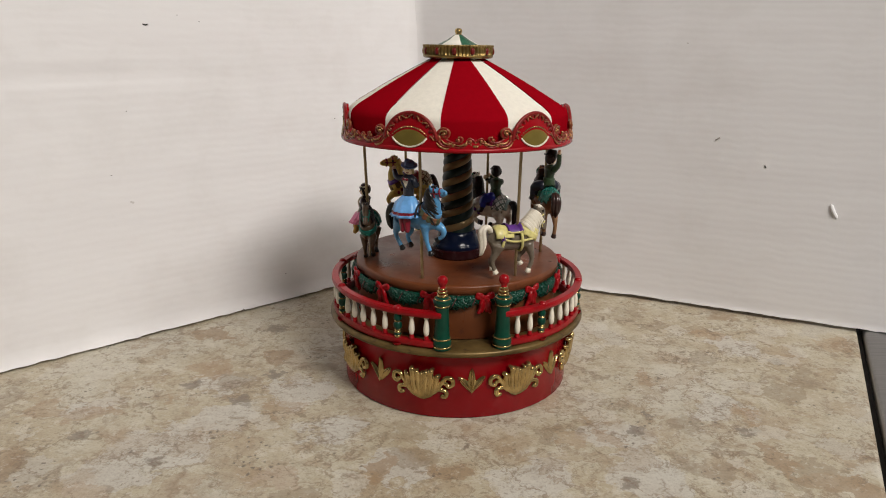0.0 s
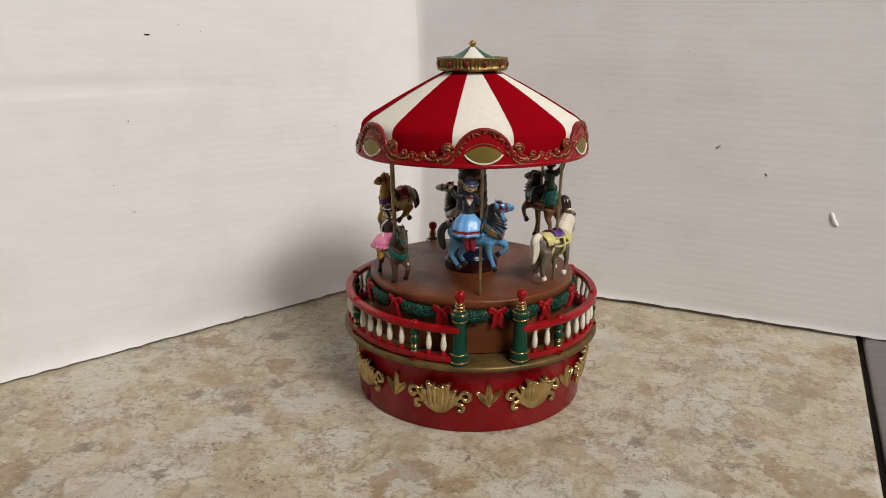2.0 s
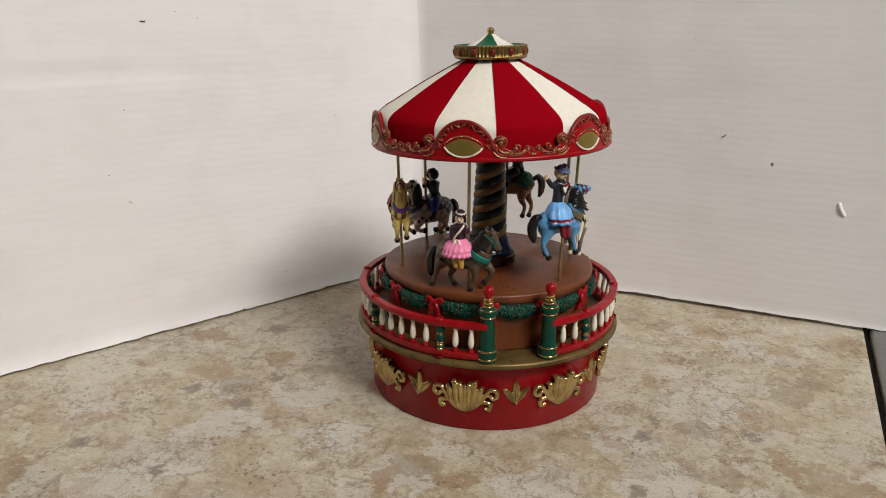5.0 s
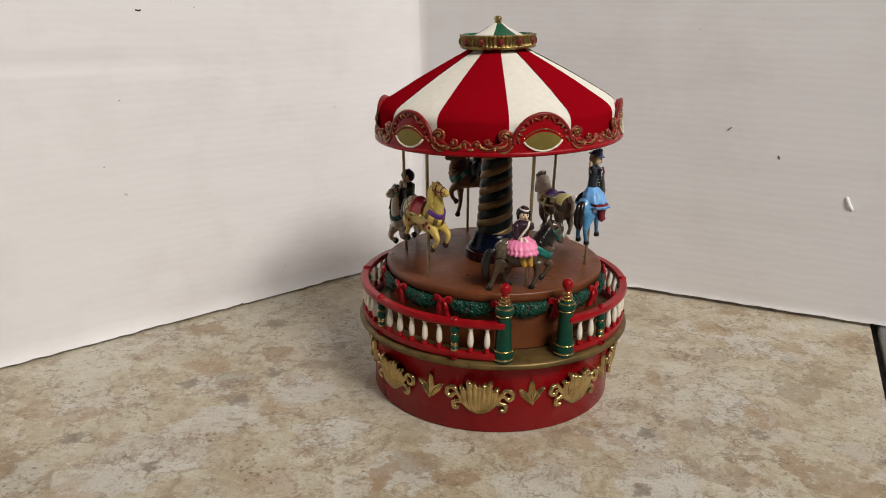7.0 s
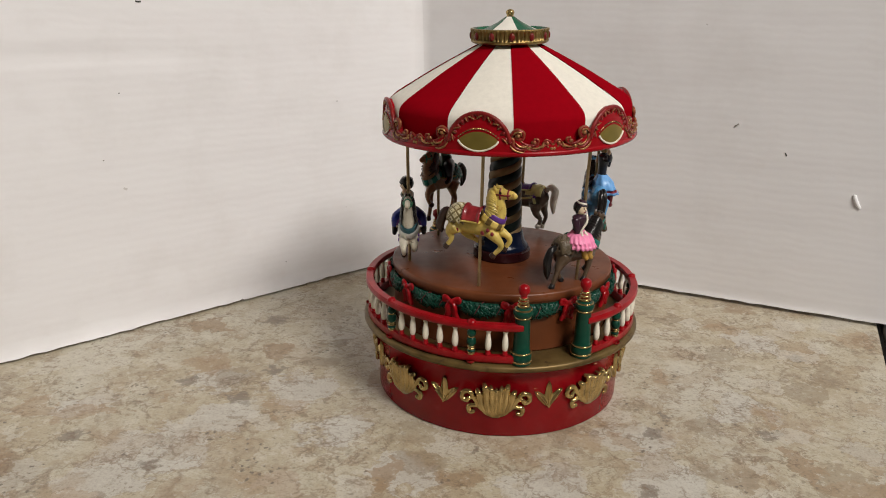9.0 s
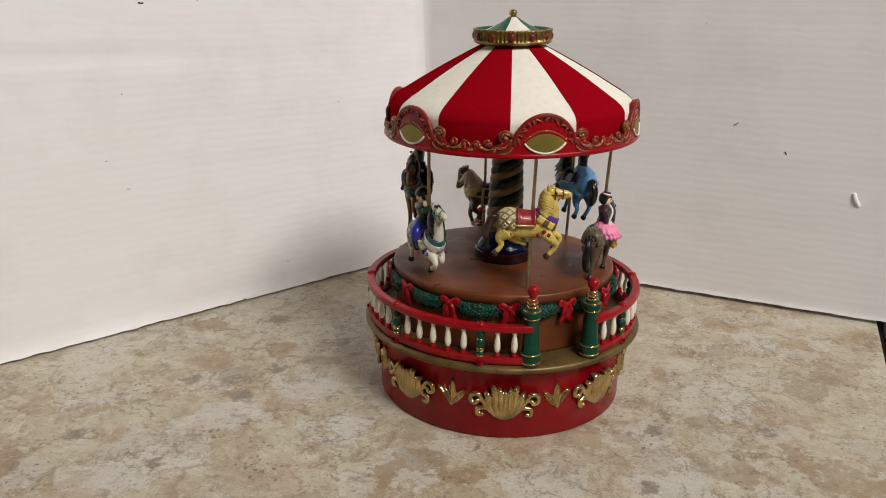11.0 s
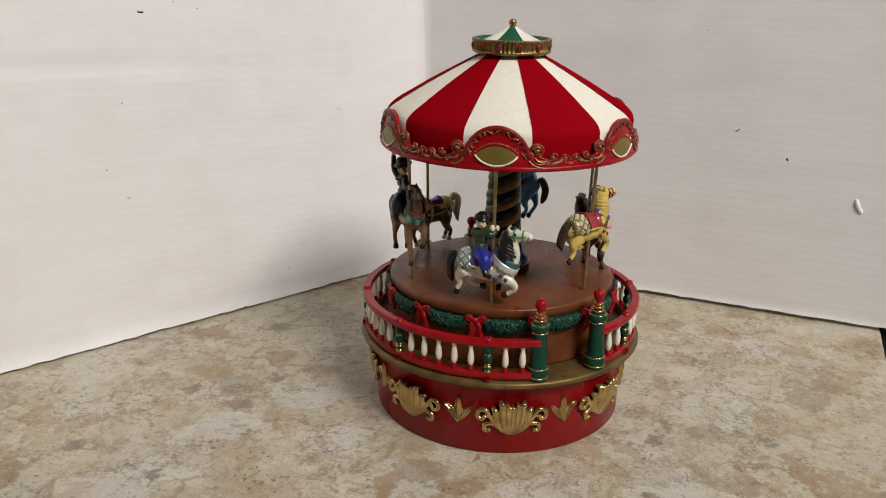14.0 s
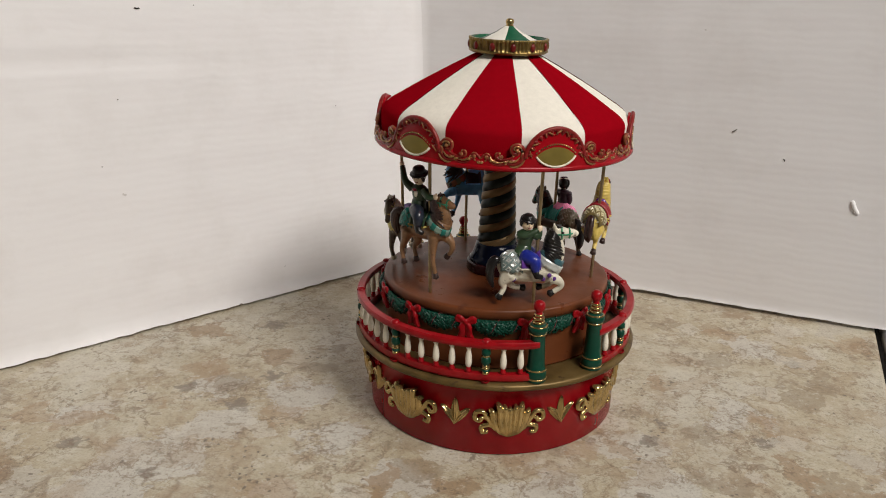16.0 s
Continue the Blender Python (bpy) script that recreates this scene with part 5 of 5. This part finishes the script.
    for s, end in zip((-1, 1), grips):
        sh_ = hip.lerp(neck, 0.80) + Vector((2.5 * s, -0.4, 0))
        end = Vector(end)
        mid_ = (sh_ + end) / 2 + Vector((0.4 * s, -0.8, -0.9))
        path = smooth_path([V(sh_), V(mid_), V(end)])
        tube(bm, path, spread([1.5 * MM, 1.15 * MM, 0.9 * MM], len(path)), 8, mat=0)
        blob(bm, V(end + (end - mid_).normalized() * 0.7), (0.9 * MM, 0.8 * MM, 1.1 * MM), mat=2, seg=8)
    bm.transform(Matrix.Translation(V(hip)) @ Matrix.Scale(1.0 if skirt else 1.07, 4) @ Matrix.Translation(-V(hip)))
    part("rider_figurine", bm, mats, host, label)


LEGS = {
    "blue": [(-2.2, (-9.5, -1.5), (-11.5, -5.5), (-12.0, -8.5), (-9.2, -13)), (2.2, (-8.5, -2), (-7.5, -6.5), (-8.8, -9.5), (-7.5, -12.5)),
             (-2.2, (3.5, -2), (3.6, -5.5), (4.4, -9), (6.0, -13)), (2.2, (6.0, -2), (9.8, -3.8), (10.0, -6.2), (7.6, -8.2))],
    "pink": [(-2.2, (-10, -1), (-12.6, -4.5), (-13.6, -7.5), (-15.2, -12)), (2.2, (-8.5, -2), (-7.5, -6), (-9, -9), (-7.2, -12)),
             (-2.2, (3.5, -2), (3.8, -6), (3.2, -9), (2.0, -12)), (2.2, (6, -2), (9.5, -4.5), (8.4, -7.5), (6.8, -9.6))],
    "yellow": [(-2.2, (-9.5, -1.5), (-12.2, -4.2), (-11.2, -6.8), (-13.2, -9.8)), (2.2, (-8, -2.5), (-6.5, -5.5), (-3.4, -7.0), (-1.0, -8.0)),
               (-2.2, (4.5, -2), (8.6, -5.2), (9.4, -7.2), (6.6, -10.6)), (2.2, (5.0, -2), (9.6, -3.4), (11.4, -5.4), (9.6, -8.6))],
    "white": [(-2.2, (-9.5, -1), (-12.0, -4.0), (-11.4, -6.2), (-12.8, -9.2)), (2.2, (-8, -2), (-9.0, -5.5), (-7.4, -7.4), (-4.5, -7.8)),
              (-2.2, (5, -2), (8.8, -4.0), (9.2, -6.0), (6.2, -8.0)), (2.2, (4, -2), (6.5, -5.0), (4.6, -7.0), (2.6, -7.4))],
    "tan": [(-2.2, (-9.5, -1.5), (-11.0, -6.0), (-12.8, -10.0), (-12.0, -14.5)), (2.2, (-8.5, -2), (-8.0, -6.5), (-9.8, -10.0), (-9.0, -14.0)),
            (-2.2, (3.5, -2), (3.2, -7.5), (3.2, -12.0), (4.4, -17)), (2.2, (6, -2), (9.2, -4.5), (9.0, -7.5), (7.4, -9.6))],
    "grey": [(-2.2, (-10, -1.5), (-11.2, -5.0), (-12.4, -8.5), (-11.0, -12.5)), (2.2, (-8.5, -2), (-9.0, -6.5), (-11.4, -9.0), (-10.6, -12.0)),
             (-2.2, (4.5, -2), (6.2, -6.5), (6.8, -9.5), (5.4, -13.5)), (2.2, (4, -2), (4.6, -6.0), (2.2, -8.5), (3.0, -11.0))],
}


def tone(name, c, **k):
    return paint(name, c, **{"rough": 0.34, "vary": 0.35, "grain": 800, "relief": 0.5, "coat": 0.4, **k})


BLUE = tone("sky_blue_coat", (0.085, 0.27, 0.50), grain=600, wear=(0.03, 0.10, 0.20))
YELLOW = tone("yellow_coat", (0.60, 0.45, 0.11), grain=600, wear=(0.34, 0.17, 0.035))
IVORYC = tone("ivory_coat", (0.68, 0.64, 0.52), vary=0.3, grain=560, wear=(0.20, 0.17, 0.125))
DKBROWN = tone("dark_brown_coat", (0.085, 0.055, 0.033), wear=(0.04, 0.025, 0.016))
TAN = tone("tan_coat", (0.22, 0.115, 0.055), wear=(0.12, 0.06, 0.03))
GREYC = tone("grey_brown_coat", (0.15, 0.122, 0.09), wear=(0.085, 0.07, 0.05))
REDCLOTH = tone("red_saddle", (0.28, 0.025, 0.03))
PINK = tone("pink_skirt", (0.80, 0.24, 0.42), vary=0.15, coat=0.1)
PLUM = tone("plum_jacket", (0.035, 0.014, 0.025))
SKYSKIRT = tone("light_blue_skirt", (0.15, 0.38, 0.74), vary=0.25, coat=0.3)
CRIMSON = tone("crimson_boots", (0.20, 0.012, 0.025))
JACKET = tone("navy_jacket", (0.014, 0.018, 0.030))
HATBLUE = tone("slate_blue_hat", (0.10, 0.14, 0.27))
DKGREEN = tone("dark_green_coat", (0.022, 0.045, 0.020))
COBALT = tone("cobalt_trousers", (0.012, 0.022, 0.24))
HATGREEN = tone("olive_black_hat", (0.030, 0.030, 0.020))
OCHRE = tone("ochre_boots", (0.48, 0.27, 0.05))
YSTRAP = tone("pale_yellow_strap", (0.62, 0.56, 0.22))
DKTAIL = tone("dark_brown_hair", (0.035, 0.017, 0.014))
SPECS = [
    dict(a=0, z=0.0799, label="sky-blue carousel horse carrying a rider in a blue skirt", coat=BLUE, hoof=BLACK, mane=BLACK, tailmat=BLACK, legs=LEGS["blue"], poll=(6.5, 11.4), nose=(11.9, 12.2),
         tail=((-12, 0, 2.5), (-15, 0, 3.5), (-17, 0, 0), (-16.5, 0, -4), (-15.5, 0, -6.5)), saddle=JACKET, saddle_label="dark saddle", trim=SKYSKIRT, collar=BLUE, collar2=tone("brick_fringe", (0.17, 0.065, 0.03)), collar3=tone("moss_fringe", (0.07, 0.09, 0.05)),
         collar_label="brick-red and moss fringed collar", mane_fall=1.25, bridle=CRIMSON, bridle_label="crimson bridle", yaw=-12,
         rider=dict(seat=(-5.2, -1.0, 8.0), lean=(-4.5, -1.2, 17.4), coat=JACKET, lower=SKYSKIRT, hat=HATBLUE, hair=tone("sandy_hair", (0.42, 0.30, 0.15)), skirt=(2.7, 5.6, 1.4), hat_shape=(1.7, 3.3), grips=((-11.4, -1.5, 18.4), (-0.9, -0.3, 13.6)), boots=CRIMSON,
                    extra=CRIMSON, front="shirt", label="painted figurine in dark jacket, bow tie and blue skirt")),
    dict(a=-60, z=0.0677, label="dark brown carousel horse carrying a rider in a pink skirt", coat=DKBROWN, hoof=BLACK, mane=BLACK, tailmat=BLACK, legs=LEGS["pink"], poll=(8.6, 10.6), nose=(12.8, 6.0),
         tail=((-12, 0, 2.5), (-15.5, 0, 1.5), (-17, 0, -2.5), (-16.8, 0, -7), (-16.5, 0, -9.5)), rump=tone("olive_rump_cloth", (0.10, 0.075, 0.045)), rump_label="olive brown rump cloth", scale=GREYC, saddle=TEAL,
         saddle_label="teal saddle cloth", trim=TEAL, collar=DKBROWN, collar2=TEAL, collar_label="teal chest strap", bridle=TEAL, bridle_label="teal bridle",
         rider=dict(seat=(-3.2, -1.2, 7.2), lean=(-3.0, -1.2, 14.0), coat=PLUM, lower=PINK, hat=PLUM, hair=BLACK, skirt=(2.7, 5.5, 2.4), hat_shape=(1.5, 2.3), grips=((-4.8, -2.8, 7.6), (-0.2, -0.8, 12.2)), boots=OCHRE, front="sash",
                    label="painted figurine in plum jacket, white sash and pink ruffled skirt")),
    dict(a=-120, z=0.0790, label="yellow riderless carousel horse with a red saddle", coat=YELLOW, hoof=DKTAIL, mane=YELLOW, tailmat=DKTAIL, legs=LEGS["yellow"], poll=(6.3, 12.2), nose=(12.7, 12.4),
         tail=((-12, 0, 2.5), (-15, 0, 3), (-16.5, 0, 0), (-17.5, 0, -3.5), (-16.5, 0, -5.5)), rump=tone("olive_scale_cloth", (0.17, 0.13, 0.05)), rump_label="olive rump cloth with pale scales", scale=tone("pale_scale", (0.55, 0.49, 0.30)),
         saddle=REDCLOTH, saddle_label="dull red saddle", trim=YELLOW, collar=PURPLE, collar2=GOLDPAINT, collar3=YELLOW, collar_label="purple collar with gold scallops", bridle=CRIMSON, bridle_label="red bridle", jewel=CRIMSON, mane_fall=0.6, yaw=-9),
    dict(a=-180, z=0.0675, label="ivory carousel horse with black mane carrying a rider in green", coat=IVORYC, hoof=BLACK, mane=BLACK, tailmat=BLACK, legs=LEGS["white"], poll=(6.6, 13.0), nose=(12.9, 13.4),
         tail=((-12.3, 0, 2.5), (-14.8, 0, 3.4), (-16.4, 0, 0.8), (-16.4, 0, -3.5), (-15.2, 0, -6.5)), rump=tone("slate_rump_cloth", (0.14, 0.19, 0.18)), rump_label="slate rump cloth with silver diamonds", scale=SILVER, saddle=PURPLE, saddle_label="purple saddle", trim=IVORYC, bulk=1.05, yaw=-13,
         collar=tone("slate_teal", (0.03, 0.10, 0.12)), collar2=SILVER, collar_label="slate teal collar with silver fringe", bridle=tone("green_strap", (0.05, 0.26, 0.14)), bridle_label="green bridle", jewel=PURPLE,
         rider=dict(seat=(-5.0, 0, 5.4), lean=(-4.4, -0.6, 14.2), coat=DKGREEN, lower=COBALT, hat=BLACK, hair=BLACK, skirt=None, hat_shape=(1.5, 2.6), grips=((-1.0, -1.6, 14.4), (0.2, 0.4, 13.6)), boots=BLACK,
                    label="painted figurine in dark green coat and cobalt blue trousers")),
    dict(a=-240, z=0.0790, label="tan carousel horse carrying a rider in a top hat", coat=TAN, hoof=DKTAIL, mane=DKTAIL, tailmat=DKTAIL, legs=LEGS["tan"], poll=(5.0, 11.0), nose=(10.6, 10.6),
         tail=((-12.5, 0, 2.5), (-15.5, 0, 4.5), (-17.5, 0, 2), (-17.5, 0, -2), (-16.5, 0, -5)), rump=tone("green_band_cloth", (0.03, 0.10, 0.075)), rump_label="green banded rump cloth", scale=TEAL, saddle=DKGREEN, saddle_label="dark green saddle",
         trim=OLIVE, collar=TAN, collar2=TEAL, collar3=tone("pale_teal", (0.20, 0.30, 0.25)), collar_label="teal scalloped collar", yaw=4, bridle=tone("green_bridle", (0.03, 0.18, 0.10)), bridle_label="green bridle",
         rider=dict(seat=(-5.0, 0, 6.2), lean=(-4.6, -0.4, 15.0), coat=DKGREEN, lower=JACKET, hat=BLACK, hair=DKTAIL, skirt=None, hat_shape=(2.5, 3.2), grips=((-11.0, -1.5, 20.5), (2.6, -1.6, 12.0)), boots=BLACK,
                    extra=CRIMSON, label="painted figurine in dark green coat and top hat, arm raised")),
    dict(a=60, z=0.0703, label="grey-brown riderless carousel horse with white mane and tail", coat=GREYC, hoof=WHITE, mane=WHITE, tailmat=WHITE, legs=LEGS["grey"], poll=(9.4, 10.6), nose=(12.4, 4.2),
         tail=((-12.0, 0, 3.5), (-14.5, 0, 6), (-17, 0, 4.5), (-16.4, 0, -1), (-17.0, 0, -5.5)), saddle=PURPLE, saddle_label="purple saddle edged in pale yellow", trim=YSTRAP, collar=YSTRAP, collar2=YSTRAP,
         collar_label="pale yellow chest strap", mane_fall=1.15, bridle=YSTRAP, bridle_label="pale yellow bridle", strap=YSTRAP, blanket=YSTRAP, drop=52, yaw=-15),
]
POLE_R = 0.0387
turntable = deck()
spindle = column()
roof = canopy()
horses = [(spec, horse(spec)) for spec in SPECS]

# ---- movement: the toy creeps over the counter while its top turns ----
CREEP = [
    (0, -0.0000, -0.0000, -0.00),
    (0.5, 0.0020, -0.0004, -0.26),
    (1, 0.0029, -0.0011, 0.25),
    (1.5, 0.0034, -0.0018, 1.26),
    (2, 0.0057, -0.0023, 0.48),
    (2.5, 0.0069, -0.0034, 0.74),
    (3, 0.0074, -0.0035, 1.74),
    (3.5, 0.0076, -0.0042, 3.58),
    (4, 0.0092, -0.0044, 3.27),
    (6.5, 0.0132, -0.0081, 6.87),
    (7, 0.0135, -0.0091, 8.06),
    (7.5, 0.0141, -0.0099, 8.57),
    (8, 0.0145, -0.0105, 9.36),
    (8.5, 0.0149, -0.0111, 10.35),
    (9, 0.0147, -0.0120, 11.55),
    (11.5, 0.0149, -0.0156, 15.00),
    (12, 0.0150, -0.0161, 15.70),
    (12.5, 0.0151, -0.0163, 16.05),
    (13, 0.0143, -0.0172, 17.10),
    (13.5, 0.0141, -0.0177, 17.86),
    (14, 0.0137, -0.0183, 18.52),
    (14.5, 0.0135, -0.0186, 18.83),
    (15, 0.0131, -0.0190, 19.67),
    (15.5, 0.0130, -0.0194, 20.04),
    (16, 0.0130, -0.0194, 20.03),
]
TURN0, RATE, SLOW = -112.65, 14.155, -0.0178
WOBBLE = ((0, 1.3), (0.5, 1.0), (1, 0.2), (1.5, -0.6), (2, -1.0), (3, -2.0), (3.5, -1.4), (4, -1.2), (6.3, 0.1), (7.5, 1.4), (9, 1.4), (11.5, -0.7), (13, -0.9), (13.5, 0.4), (14, 0.5), (14.5, 0.3), (15, -0.2), (16, -0.8))


def motions():
    walk(carousel, [(t, pose(x, y, 0, 0, 0, a)) for t, x, y, a in CREEP])
    steps = [k * 0.5 for k in range(33)]
    own = [(t, TURN0 + RATE * t + SLOW * t * t + float(np.interp(t, *zip(*WOBBLE))) - float(np.interp(t, [c[0] for c in CREEP], [c[3] for c in CREEP]))) for t in steps]
    walk(turntable, [(t, spin(a)) for t, a in own])
    # the spindle leans a little, the roof sits askew on it, and both go round with the deck
    def tilt(height, degrees, to):
        return pose(0, 0, height, 0, 0, to) @ pose(0, 0, 0, 0, degrees) @ pose(0, 0, 0, 0, 0, -to) @ pose(0, 0, -height)

    lean = tilt(DECK, 0.6, -62)
    askew = pose(0.0000, -0.0005, 0.0002) @ lean @ tilt(0.107, 2.0, 181)
    walk(spindle, [(t, spin(a) @ lean @ spin(90)) for t, a in own])
    walk(roof, [(t, spin(a) @ askew @ spin(90)) for t, a in own])
    for spec, ob in horses:
        on_pole = lean @ spin(spec["a"]) @ pose(POLE_R, 0, spec["z"], 0, 1.8) @ pose(0, 0, 0, 0, 0, 90 + spec.get("yaw", -8))
        walk(ob, [(t, spin(a) @ on_pole) for t, a in own])


motions()
